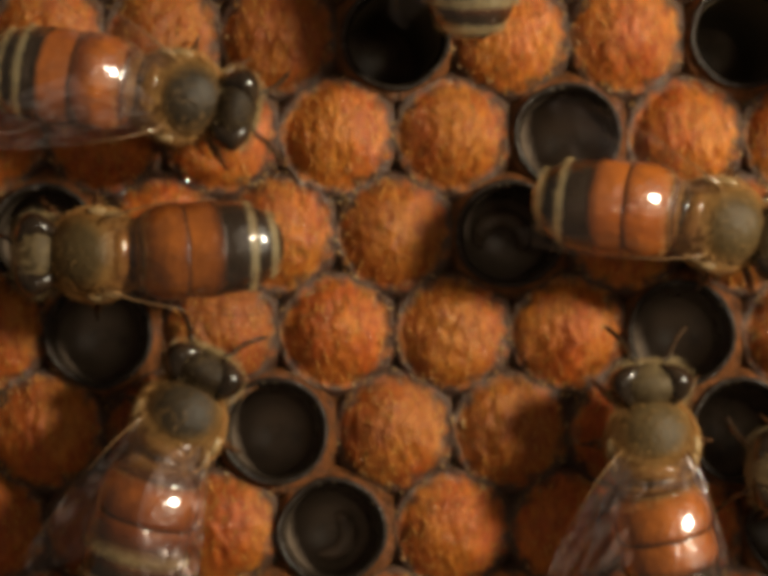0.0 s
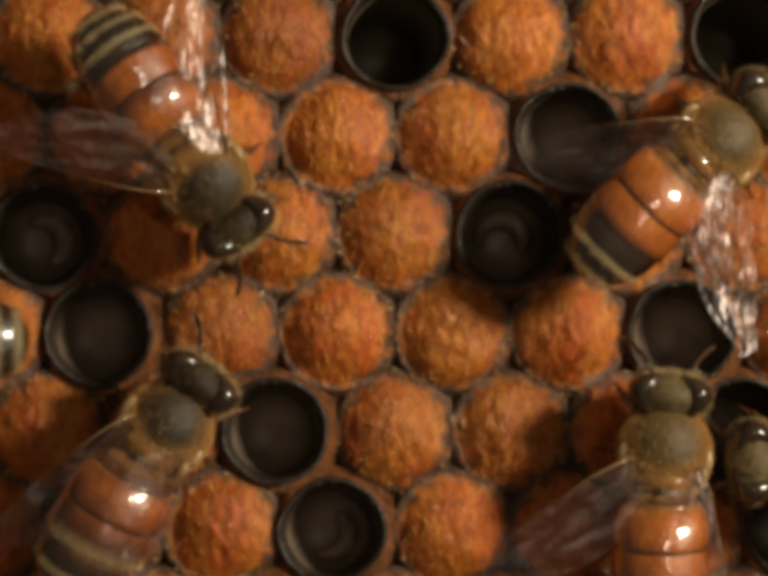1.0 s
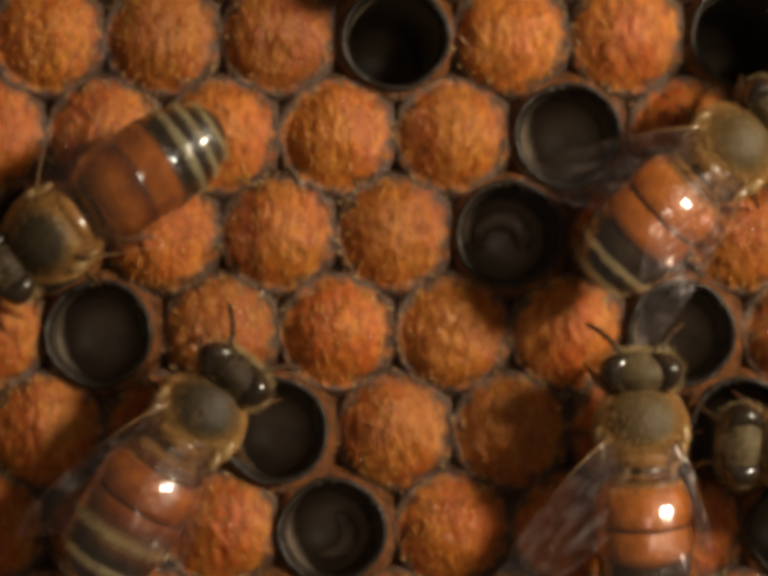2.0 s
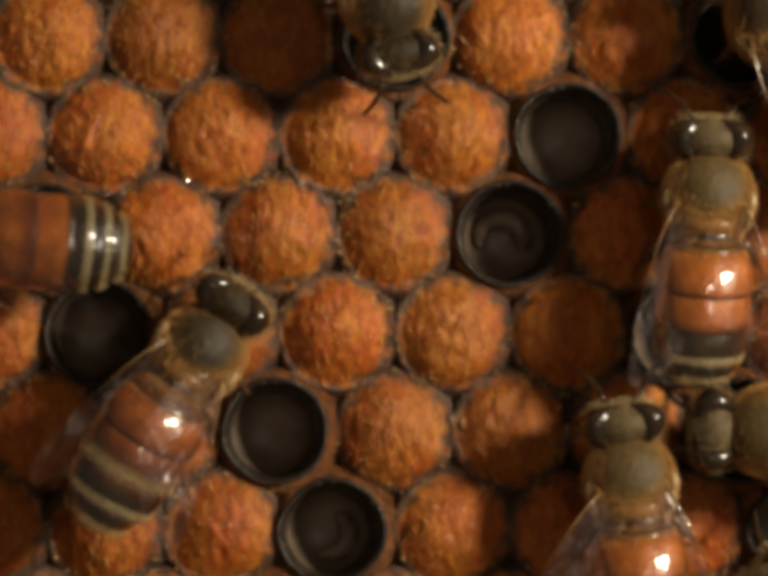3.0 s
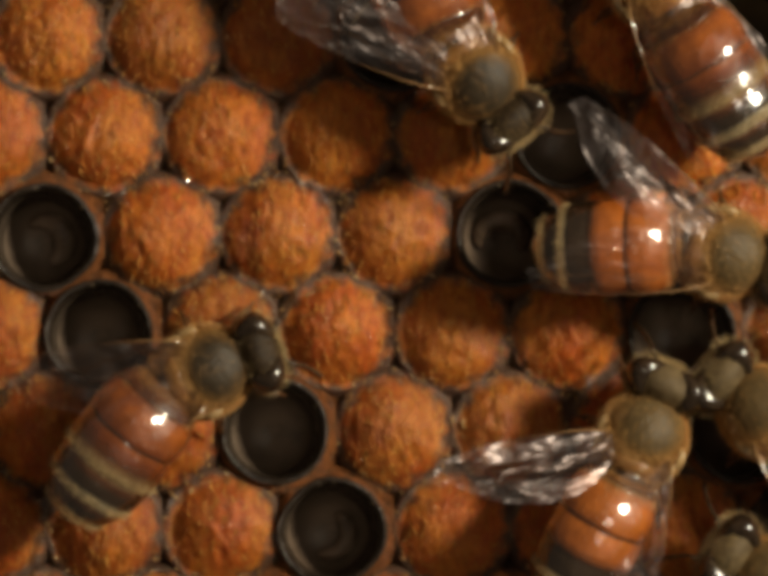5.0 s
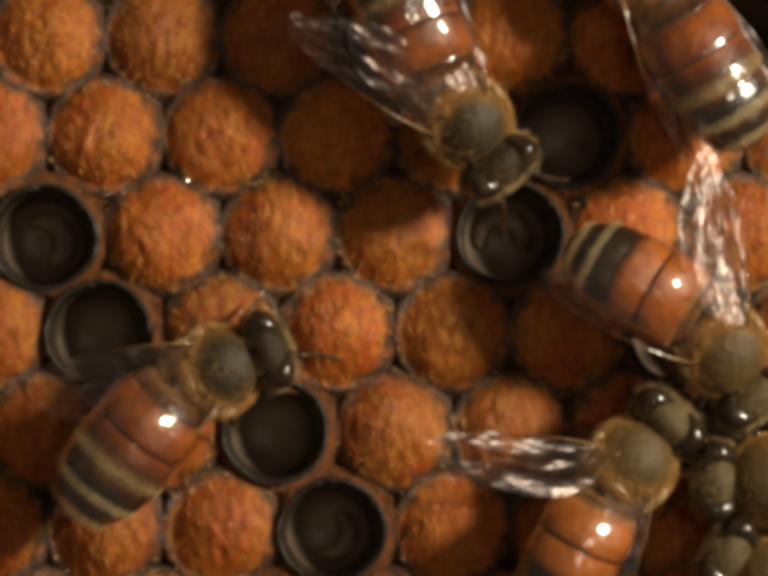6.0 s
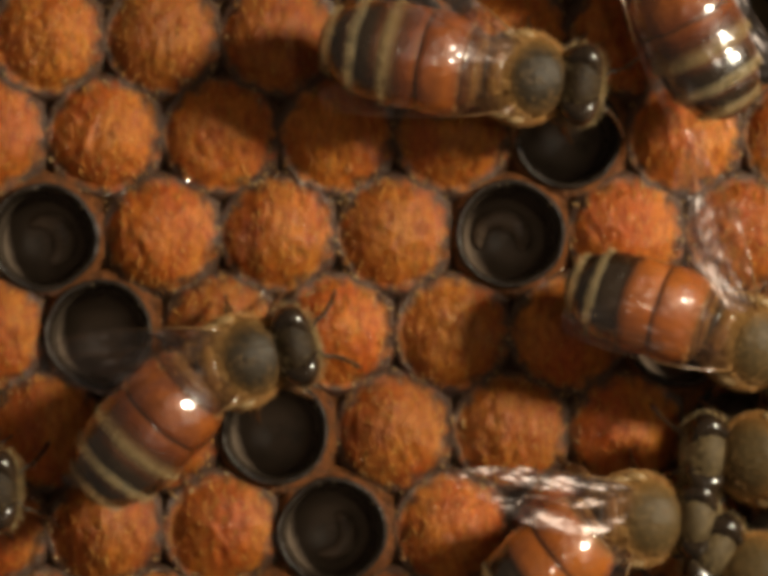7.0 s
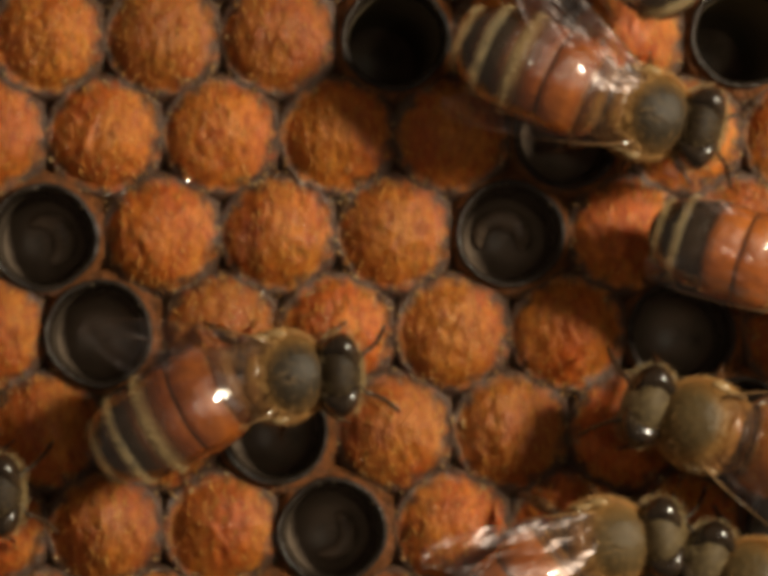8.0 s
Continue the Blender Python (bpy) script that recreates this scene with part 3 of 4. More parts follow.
def build_bee(bands, label, plates, long, felt, wide=1.0, skin=None):
    """plates: where the back plates begin and end behind the waist; long: how far the abdomen is drawn out; felt: where its bands of pale hair lie; wide: its girth."""
    bee = tagged(new("honey_bee"), label, "bee", group="bees on the comb")
    rnd = random.Random(11)

    # thorax with its bare shield and a collar of fur
    bm = bmesh.new()
    made = ball(bm, (-0.08, 0, THORAX_Z), (2.16, 1.98, 1.72), 40, 24)
    for v in made:
        if v.co.x < -1.0:
            v.co.z += 0.12 * (v.co.x + 1.0)
        if -1.15 < v.co.x < -0.75 and v.co.z > THORAX_Z + 1.0:
            v.co.z -= 0.10
    thorax = part("thorax", bm, skin or THORAX, bee, "dark brown shield with golden fur")

    bm = bmesh.new()
    ball(bm, (-1.30, 0, THORAX_Z + 0.98), (0.50, 1.15, 0.52), 24, 12)
    part("scutellum", bm, SCUTELLUM, bee, "golden brown glossy bulge behind the shield")
    bm = bmesh.new()
    ball(bm, (-1.85, 0, THORAX_Z + 0.05), (0.62, 1.45, 1.25), 24, 14)
    back = part("propodeum", bm, DARK, bee, "dark hollow back of the thorax")
    hairs("fur", on_ball(rnd, (-1.85, 0, THORAX_Z + 0.05), (0.62, 1.45, 1.25), 900, lambda v, r: v.z > -0.3 and abs(v.y) > 0.35), FUR, back, 5, 0.30, 0.010, lay=0.9)

    def furry(v, r):
        bare = (v.x - 0.36) ** 2 * 2.2 + v.y ** 2 * 1.25 < 0.86 and v.z > 0.25
        if v.z < -0.45:
            return False
        if bare:
            return r.random() < (0.07 if skin else 0.035)
        return r.random() < (0.9 if v.z < 0.35 else 0.30)
    hairs("fur", on_ball(rnd, (-0.08, 0, THORAX_Z), (2.16, 1.98, 1.72), 13000, furry), FUR, thorax, 1, 0.34, 0.013, lay=0.75)

    # head
    bm = bmesh.new()
    ball(bm, (0.12, 0, 0.1), (1.02, 1.66, 1.44), 32, 20)
    ball(bm, (0.65, 0, -0.75), (0.5, 0.75, 0.7), 20, 12)
    ball(bm, (0.05, 0, 1.05), (0.42, 0.5, 0.32), 16, 10)
    ball(bm, (-0.75, 0, -0.1), (0.5, 0.5, 0.5), 14, 10)
    head = part("head", bm, DUSTY_FACE if skin else FACE, bee, "olive brown furry head")
    head.location = (2.36 * MM, 0, 2.1 * MM)
    fringe = []
    for s in (-1, 1):
        seat = pose(0.22, s * 1.10, 0.28, s * -14, 0, s * -16)
        for p, n in on_ball(rnd, (0, 0, 0), (1.0, 0.74, 1.18), 240, lambda v, r: -0.45 < v.z < 0.3 and s * v.y > -0.4):
            fringe.append((seat @ Vector(p), seat.to_3x3() @ Vector(n)))
        bm = bmesh.new()
        made = ball(bm, (0, 0, 0), (1.02, 0.76, 1.20), 26, 20)
        for v in made:
            v.co.y += s * (-0.22) * (v.co.x / 0.66) ** 2
        eye = part("compound_eye", bm, EYE, head, "glossy black compound eye")
        eye.matrix_basis = pose(0.22 * MM, s * 1.10 * MM, 0.28 * MM, s * -14, 0, s * -16)
        av, af = [], []
        tube(av, af, [(0.75, s * 0.28, 0.25), (1.05, s * 0.55, 0.42), (1.30, s * 0.95, 0.40)], [0.10, 0.085, 0.08], 8)
        pts = [(1.30 + 0.12 * i, s * (0.95 + 0.03 * i + 0.008 * i * i), 0.40 - 0.10 * i - 0.012 * i * i) for i in range(11)]
        tube(av, af, pts, [0.085 + 0.022 * (i > 0) + (0.012 if i % 2 else 0) for i in range(10)] + [0.06], 8)
        part_py("antenna", av, af, DARK, head, "thin elbowed dark antenna")
        mv, mf = [], []
        tube(mv, mf, [(0.8, s * 0.42, -0.95), (1.05, s * 0.36, -1.25), (1.15, s * 0.1, -1.5)], [0.16, 0.14, 0.05], 8)
        part_py("mandible", mv, mf, BROWN, head)
    hairs("fur", fringe + on_ball(rnd, (0.12, 0, 0.1), (1.03, 1.67, 1.45), 3400, lambda v, r: -0.6 < v.z < 0.45 and (v.x > -0.1 or r.random() < 0.5) or (abs(v.y) < 0.5 and r.random() < 0.25)), PALE_FUR, head, 2, 0.34, 0.012, lay=-0.7)

    # abdomen: a soft core and six overlapping back plates
    seg = 40
    verts, faces = [], []
    steps = [-0.0, -0.25, -0.6, -1.2, -2.0, -3.0, -4.0, -5.0, -6.0, -6.9, -7.7, -8.2]
    for x in steps:
        abdomen_ring(x, 0.94 * wide, seg, verts, long)
    for i in range(len(steps) - 1):
        for k in range(seg):
            a, b = i * seg + k, i * seg + (k + 1) % seg
            faces.append((a, b, b + seg, a + seg))
    faces.append(tuple(range(seg - 1, -1, -1)))
    faces.append(tuple((len(steps) - 1) * seg + k for k in range(seg)))
    abdomen = part_py("abdomen", verts, faces, BROWN, bee, "amber abdomen with dark and pale bands")
    abdomen.location = [c * MM for c in WAIST]
    for i, (x0, x1) in enumerate(plates):
        verts, faces = [], []
        n = 12
        for j in range(n + 1):
            f = j / n
            x = x0 + (x1 - x0) * f
            abdomen_ring(x, wide * (0.978 + 0.042 * math.sin(f * math.pi * 0.62) - (0.02 if j == n else 0)), seg, verts, long)
        for j in range(n):
            for k in range(seg):
                a, b = j * seg + k, j * seg + (k + 1) % seg
                faces.append((a, b, b + seg, a + seg))
        if i == len(plates) - 1:
            faces.append(tuple(n * seg + k for k in range(seg)))
        part_py("tergite", verts, faces, bands, abdomen)
    sites = []
    for x0, x1, count in ((0.1, -0.9, 900),):
        for _ in range(count):
            x, a = rnd.uniform(x0, x1), rnd.uniform(-0.2, math.pi + 0.2)
            r = abdomen_radius(x) * 0.985 * wide
            z = 0.86 * r * math.sin(a) + abdomen_drop(x)
            sites.append(((x * long - LEAN * z, r * math.cos(a), z), (0.1, math.cos(a), math.sin(a))))
    hairs("fur", sites, FUR, abdomen, 3, 0.30, 0.012, lay=1.6)
    sites = []
    for middle in felt:
        for _ in range(480):
            x, a = -rnd.gauss(middle - 0.10, 0.13), rnd.uniform(-0.2, math.pi + 0.2)
            r = abdomen_radius(x) * 1.015 * wide
            z = 0.86 * r * math.sin(a) + abdomen_drop(x)
            sites.append(((x * long - LEAN * z, r * math.cos(a), z), (0.1, math.cos(a), math.sin(a))))
    hairs("felt_band", sites, PALE_FUR, abdomen, 4, 0.26, 0.014, lay=2.6)

    # wings
    for s in (-1, 1):
        wing = build_wing(bee, s)
        wing.matrix_basis = wing_pose(s, 24)
        bm = bmesh.new()
        ball(bm, (-0.25, s * 1.88, THORAX_Z + 0.66), (0.50, 0.26, 0.24), 16, 10)
        ball(bm, (-0.95, s * 1.78, THORAX_Z + 0.78), (0.46, 0.17, 0.15), 14, 8)
        part("wing_hinge", bm, HINGE, bee, "pale glossy wing hinge")

    # legs
    for pair, (hip, out, ahead) in enumerate((((0.95, 0.8, 1.45), 1.5, 1.9), ((0.0, 0.95, 1.35), 2.0, -0.3), ((-0.95, 0.85, 1.35), 1.7, -2.6))):
        for s in (-1, 1):
            build_leg(bee, s, hip, out, ahead, pair == 2)
    return bee


def wing_pose(s, spread, lift=5, roll=10):
    return pose(-0.35 * MM, s * 1.45 * MM, 3.45 * MM, s * roll, -lift, s * (180 - spread))


def blade(length, width, rows_x, rows_y, side, tip):
    """Membrane outline from the root along +x; the leading edge lies to the outside."""
    verts, faces = [], []
    for i in range(rows_x + 1):
        f = i / rows_x
        lead = 0.16 * width * math.sin(math.pi * min(1, f * 1.02)) ** 0.8
        trail = -width * (0.10 + 0.90 * math.sin(math.pi * min(1, f ** 0.72 * 0.90 + 0.02)) ** 0.9) * (1 - 0.55 * max(0, f - 0.8) / 0.2 * tip)
        if i == rows_x:
            lead, trail = -0.20 * width, -0.34 * width
        for j in range(rows_y + 1):
            g = j / rows_y
            y = lead + (trail - lead) * g
            z = 0.07 * math.sin(g * 10.0 + f * 2) * math.sin(math.pi * f) + 0.05 * noise.noise(Vector((f * 9, g * 5, side + 3)))
            verts.append((f * length, side * y, z))
    for i in range(rows_x):
        for j in range(rows_y):
            a = i * (rows_y + 1) + j
            faces.append((a, a + 1, a + rows_y + 2, a + rows_y + 1))
    return verts, faces


def build_wing(bee, s):
    verts, faces = blade(8.6, 2.7, 26, 10, -s, 0.6)
    wing = part_py("wing", verts, faces, WING, bee, "clear glossy veined wing")
    hv, hf = blade(5.9, 1.7, 20, 8, -s, 0.5)
    # the hind wing lies a little further in than the fore wing
    hv = [(x - 0.15, y + s * 0.95 * (0.25 + 0.75 * min(1, max(x, 0) / 3.0)), z - 0.10) for x, y, z in hv]
    part_py("hindwing", hv, hf, WING, wing, "clear glossy veined wing")
    vv, vf = [], []
    for pts in ([(0, 0, 0), (2.0, -0.33, 0), (4.4, -0.42, 0), (6.6, -0.25, 0), (8.0, 0.25, 0)],
                [(0, 0.1, 0), (1.8, 0.15, 0), (3.6, 0.35, 0), (4.6, 0.65, 0), (6.4, 0.5, 0), (7.4, 0.75, 0)],
                [(0.2, 0.25, 0), (2.2, 1.0, 0), (3.4, 1.7, 0), (4.4, 2.2, 0)], [(3.6, 0.35, 0), (3.3, 1.0, 0), (3.4, 1.7, 0)],
                [(4.6, 0.65, 0), (4.9, 1.4, 0), (5.6, 2.0, 0)], [(3.3, 1.0, 0), (4.9, 1.4, 0), (6.2, 1.5, 0)], [(4.4, -0.42, 0), (4.8, 0.1, 0), (6.6, -0.25, 0)]):
        tube(vv, vf, [(x, s * y, z + 0.05) for x, y, z in pts], [0.014 if len(pts) > 4 else 0.008] * len(pts), 6)
    part_py("vein", vv, vf, VEIN, wing, "brown wing veins")
    ev, ef = [], []
    tube(ev, ef, [(0, 0, 0.04), (1.0, -s * 0.22, 0.05), (2.0, -s * 0.33, 0.05), (4.4, -s * 0.42, 0.05)], [0.085, 0.055, 0.035, 0.012], 8)
    part_py("wing_edge", ev, ef, EDGE_AMBER, wing, "glossy amber front edge")
    return wing


def build_leg(bee, s, hip, out, ahead, hind):
    verts, faces = [], []
    hx, hy, hz = hip
    hip_v = Vector((hx, s * hy, hz))
    foot = Vector((hx + ahead, s * (hy + out), -0.60))
    knee = hip_v + (foot - hip_v) * 0.42 + Vector((0, 0, 0.75))
    ankle = hip_v + (foot - hip_v) * 0.76 + Vector((0, 0, 0.22))
    local = [p - hip_v for p in (hip_v, knee, ankle, foot)]
    wide = 0.34 if hind else 0.22
    tube(verts, faces, [local[0], local[0].lerp(local[1], 0.5), local[1]], [0.26, 0.27, 0.17], 10)
    tube(verts, faces, [local[1], local[1].lerp(local[2], 0.6), local[2]], [0.15, wide, wide * 0.8], 10)
    toe = local[2].lerp(local[3], 0.45)
    tube(verts, faces, [local[2], toe, toe.lerp(local[3], 0.5), local[3]], [0.19 if hind else 0.13, 0.15 if hind else 0.10, 0.07, 0.08], 8)
    leg = part_py("leg", verts, faces, BROWN, bee, "jointed brown leg")
    leg.location = hip_v * MM
    rnd = random.Random(20)
    sites = []
    for _ in range(90):
        f = rnd.random()
        p = local[1].lerp(local[2], f)
        a = rnd.uniform(0, 6.28)
        n = Vector((math.cos(a), math.sin(a) * 0.7, math.sin(a)))
        sites.append((p + n.normalized() * wide * 0.5, n))
    hairs("fur", sites, FUR, leg, 21, 0.3, 0.022)


def pieces(bee, name):
    return [o for o in bee.children if o.name.split(".")[0] == name]


build_comb()
LONG_PLATES = ((-0.15, -0.85), (-0.75, -2.9), (-2.8, -4.8), (-4.7, -6.4), (-6.3, -7.95), (-7.85, -8.33))
SHORT_PLATES = ((-0.15, -0.6), (-0.5, -2.85), (-2.75, -4.85), (-4.75, -6.55), (-6.45, -7.85), (-7.75, -8.33))
STRIPED_PLATES = ((-0.15, -0.7), (-0.6, -3.1), (-3.0, -4.95), (-4.85, -5.95), (-5.85, -6.95), (-6.85, -8.33))
bee_a = build_bee(AMBER_BANDS, "reddish amber worker honey bee walking on the brood comb", LONG_PLATES, 0.95, (4.57, 6.25, 7.65), 0.94)
bee_f, bee_g = [copy_thing(bee_a, pose(0.03, 0, 0)) for _ in range(2)]
bee_d = build_bee(ORANGE_BANDS, "short bright orange worker honey bee with spread wings", SHORT_PLATES, 0.86, (6.35, 7.6), 0.87, DUSTY_THORAX)
bee_c, bee_e, bee_h, bee_i = [copy_thing(bee_d, pose(0.03, 0, 0)) for _ in range(4)]
bee_b = build_bee(BLACK_BANDS, "black and orange striped worker honey bee on the brood comb", STRIPED_PLATES, 0.92, (5.72, 6.7, 7.62), 0.88)
bee_j = copy_thing(bee_b, pose(0.03, 0, 0))
for bee, label in ((bee_a, "reddish amber worker honey bee walking over open cells"), (bee_c, "amber worker honey bee crossing an open cell"), (bee_e, "amber worker honey bee holding one glinting wing out"),
                   (bee_f, "amber worker honey bee creeping over an empty deep cell"), (bee_g, "amber worker honey bee walking off over the caps"), (bee_h, "golden furred worker honey bee facing another bee"),
                   (bee_i, "golden furred worker honey bee with half-open wings"), (bee_j, "black and orange striped worker honey bee creeping in over caps")):
    tagged(bee, label, "bee", group="bees on the comb")


# ---- movement ----
STAND = 1.55      # the feet stand on the tops of the caps


def feel(bee, seed):
    """Lets the antennae play."""
    rnd = random.Random(seed)
    for head in pieces(bee, "head"):
        for antenna in pieces(head, "antenna"):
            walk(antenna, [(i * 0.4, pose(0, 0, 0, 0, rnd.uniform(-6, 6), rnd.uniform(-9, 9))) for i in range(21)])


def crawl(bee, rows):
    """Rows of seconds, millimetres right and up the comb, and the heading in degrees."""
    walk(bee, [(t, pose(x * MM, y * MM, STAND * MM, 0, 0, a)) for t, x, y, a in rows])
    step(bee, rows)
    feel(bee, len(rows))


def bend(bee, rows, droop=-8):
    """Swings the abdomen about the waist by degrees; droop: how far it hangs."""
    for ab in pieces(bee, "abdomen"):
        walk(ab, [(t, pose(*[c * MM for c in WAIST], 0, -droop, a)) for t, a in rows])


def spread(bee, rows, tilts=((5, 10), (5, 10))):
    """Opens the two wings, in degrees from straight back: rows of seconds, left, right and, where the wings tilt on the way, lift and roll of the left and then of the right one.
    tilts: lift of the tip and roll of each."""
    for wing in pieces(bee, "wing"):
        s = 1 if wing.location.y > 0 else -1
        keys = []
        for t, left, right, *tilt in rows:
            lift, roll = (tilt[:2] or tilts[0]) if s > 0 else (tilt[2:4] or tilts[1])
            keys.append((t, wing_pose(s, left if s > 0 else right, lift, roll)))
        walk(wing, keys)


def step(bee, rows, pace=0.16, reach=9):
    """Swings the legs, three and three in turn, while the bee walks or turns."""
    legs = pieces(bee, "leg")
    for leg in legs:
        s = 1 if leg.location.y > 0 else -1
        pair = round(leg.location.x / (0.95 * MM))
        side = 1 if (pair % 2 == 0) == (s > 0) else -1
        keys, t, i = [], 0.0, 0
        while t < 8.01:
            before = [r for r in rows if r[0] <= t + 1e-6][-1]
            after = ([r for r in rows if r[0] > t + 1e-6] or [before])[0]
            span = max(after[0] - before[0], 0.05)
            speed = (math.hypot(after[1] - before[1], after[2] - before[2]) + abs(after[3] - before[3]) * 0.03) / span
            swing = side * (1 if i % 2 else -1) * reach * min(1.0, speed / 4)
            keys.append((t, Matrix.Translation(leg.location) @ pose(0, 0, 0, 0, 0, swing)))
            t, i = t + pace, i + 1
        walk(leg, keys)


def motions():
    crawl(bee_a, [
        (0, -9.12, -5.96, 64), (0.5, -9.1, -5.75, 54), (1, -9.73, -6.2, 52), (1.5, -8.5, -6.0, 36),
        (1.7, -8.35, -5.9, 42), (2.8, -8.15, -3.85, 56), (3, -8.2, -2.8, 55), (3.5, -7.7, -2.2, 38),
        (4, -7.1, -2.95, 35), (4.5, -7.8, -3.4, 20), (4.7, -8.1, -3.75, 18), (5.8, -7.2, -3.4, 22),
        (6, -7.5, -3.7, 22), (6.5, -6.8, -3.3, 19), (7, -6.4, -3.25, 15), (7.5, -4.85, -4.7, 3),
        (8, -4.5, -3.95, 2),
    ])
    bend(bee_a, [(0, 10), (0.5, 10), (1, 8), (1.5, 12), (1.7, 9), (2.8, 5), (3, 3), (3.5, 30), (4, 24), (4.5, 34), (4.7, 35), (5.8, 28), (6, 28), (6.5, 30), (7, 32), (7.5, 29), (8, 26),])
    spread(bee_a, [(0, 14, 20), (2.8, 12, 20), (4, 12, 18), (8, 10, 15),], ((5, 8), (5, 26)))
    crawl(bee_b, [
        (0, -9.1, 8.5, -13), (0.2, -9.4, 7.9, -25), (0.4, -8.73, 7.61, -38), (0.5, -8.51, 7.28, -38),
        (0.6, -8.07, 6.52, -40), (0.8, -7.74, 5.10, -48), (1, -7.96, 4.77, -55), (1.2, -8.47, 3.67, -65),
        (1.4, -9.38, 3.46, -88), (1.5, -9.71, 3.67, -104), (1.7, -11.90, 2.58, -125), (2.25, -16.71, 2.36, -155),
        (2.8, -19.7, 3.02, -180), (2.9, -19.9, 3.1, -190), (3, -20.1, 2.5, -185), (3.1, -21.0, 1.82, -182),
        (3.3, -21.8, 2.05, -188), (3.5, -21.85, 4.5, -213), (3.7, -25.90, 4.33, -200), (4, -29.40, 4.33, -190),
        (8, -31.15, 3.67, -180),
    ])
    bend(bee_b, [(0, 5), (0.2, 11), (0.4, 18), (0.5, 16), (0.6, 10), (0.8, -4), (1, 0), (1.2, 2), (1.4, 3), (1.5, 8), (1.7, -5), (2.25, 0), (2.8, 0), (2.9, 0), (3, 0), (3.1, 0), (3.3, 0), (3.5, 0), (3.7, 0), (4, 0), (8, 0),])
    spread(bee_b, [(0, 20, 20, 5, 6), (0.7, 22, 22, 5, 6), (0.8, 37, 30, -8, 27), (1, 28, 40, -8, 27), (1.2, 35, 28, -4, 28), (1.3, 51, 38, 4, 27, 9, -10), (1.5, 45, 42, 4, 10, 8, -15), (1.7, 30, 45, 5, 5, 8, -10), (2.4, 20, 25, 5, 5), (8, 15, 15, 5, 5),], ((5, 6), (14, 10)))
    crawl(bee_c, [
        (0, -12.99, 1.49, 180), (0.2, -13.76, 1.16, 180), (0.4, -17.59, -0.92, 180), (0.5, -18.90, -1.14, 180),
        (0.8, -20.87, -1.57, 180), (1, -24.37, -2.45, 180), (1.3, -27.65, -2.67, 180), (8, -30.71, -2.89, 180),
    ])
    bend(bee_c, [(0, 4), (0.2, 3), (0.4, 2), (0.5, 2), (0.8, 1), (1, 1), (1.3, 0), (8, 0),])
    spread(bee_c, [(0, 9, 9), (8, 9, 9),])
    crawl(bee_d, [
        (0, 15.01, 2.80, -15), (0.2, 14.35, 2.58, 0), (0.4, 15.01, 4.11, 22), (0.5, 15.44, 4.33, 27),
        (0.8, 15.22, 5.86, 36), (1, 14.90, 6.52, 38), (1.5, 15.44, 6.52, 35), (1.7, 15.44, 6.52, 25),
        (2.3, 15.22, 5.42, 65), (2.8, 14.5, 4.3, 92), (3, 14.45, 4.1, 88), (3.5, 13.45, 6.2, 74),
        (3.8, 13.47, 4.33, 35), (4, 14.79, 3.46, 15), (4.5, 14.45, 2.85, 0), (4.7, 14.65, 2.6, -3),
        (5.2, 15.22, 0.61, -23), (5.8, 14.85, -2.0, -51), (6, 15.1, -2.8, -56), (6.5, 14.35, -2.8, -63),
        (7, 16.2, -2.45, -25), (7.2, 17.30, -1.36, -15), (7.5, 20.58, 0.28, -10), (8, 20.0, 0.07, -18),
    ])
    bend(bee_d, [(0, 9), (0.2, 2), (0.4, 0), (0.5, 0), (0.8, 6), (1, 7), (1.5, 7), (1.7, 12), (2.3, -3), (2.8, -8), (3, -2), (3.5, -4), (3.8, 3), (4, 12), (4.5, 19), (4.7, 18), (5.2, 14), (5.8, 26), (6, 27), (6.5, 23), (7, 8), (7.2, 1), (7.5, -2), (8, 0),], -5)
    spread(bee_d, [(0, 16, 12, -3, 0, 9, 31), (0.5, 20, 12, -3, 0, 9, 31), (0.75, 26, 44, -3, 0, 17, 20), (1, 29, 57, -3, 0, 17, 20), (1.5, 32, 37, -3, 0, 9, 31), (2.8, 12, 16, 5, 5, 5, -6), (3.1, 16, 18, 5, 5, 5, -6), (3.5, 30, 23, 10, 5, 6, 2), (4, 27, 16, 5, 8, 16, 18), (4.7, 28, 12, 5, 10, 16, 18), (5.8, 25, 29, -2, 24, 20, 16), (6.5, 25, 31, -2, 24, 22, 14), (7, 48, 12, 5, 12, 22, 14), (7.2, 40, 14, 5, 12, 20, 16), (7.5, 20, 12, 5, 8, 16, 18), (8, 12, 6, 5, 0, 16, 18),], ((5, 5), (9, 31)))
    crawl(bee_e, [
        (0, 11.94, -6.82, 92), (0.5, 12.38, -7.26, 88), (1, 12.49, -7.26, 85), (1.5, 12.16, -6.39, 86),
        (1.7, 11.83, -5.73, 88), (2.8, 11.07, -8.79, 95), (3, 10.96, -8.57, 97), (3.5, 9.97, -7.48, 103),
        (4, 11.1, -7.5, 88), (4.5, 11.1, -6.9, 80), (4.7, 11.51, -6.39, 72), (5.8, 11.1, -7.7, 58),
        (6, 11.0, -7.8, 48), (6.2, 11.2, -9.0, 26), (6.5, 11.4, -10.3, 0), (7, 11.4, -10.3, -1),
        (7.5, 11.35, -10.4, 0), (8, 9.9, -11.4, 6),
    ])
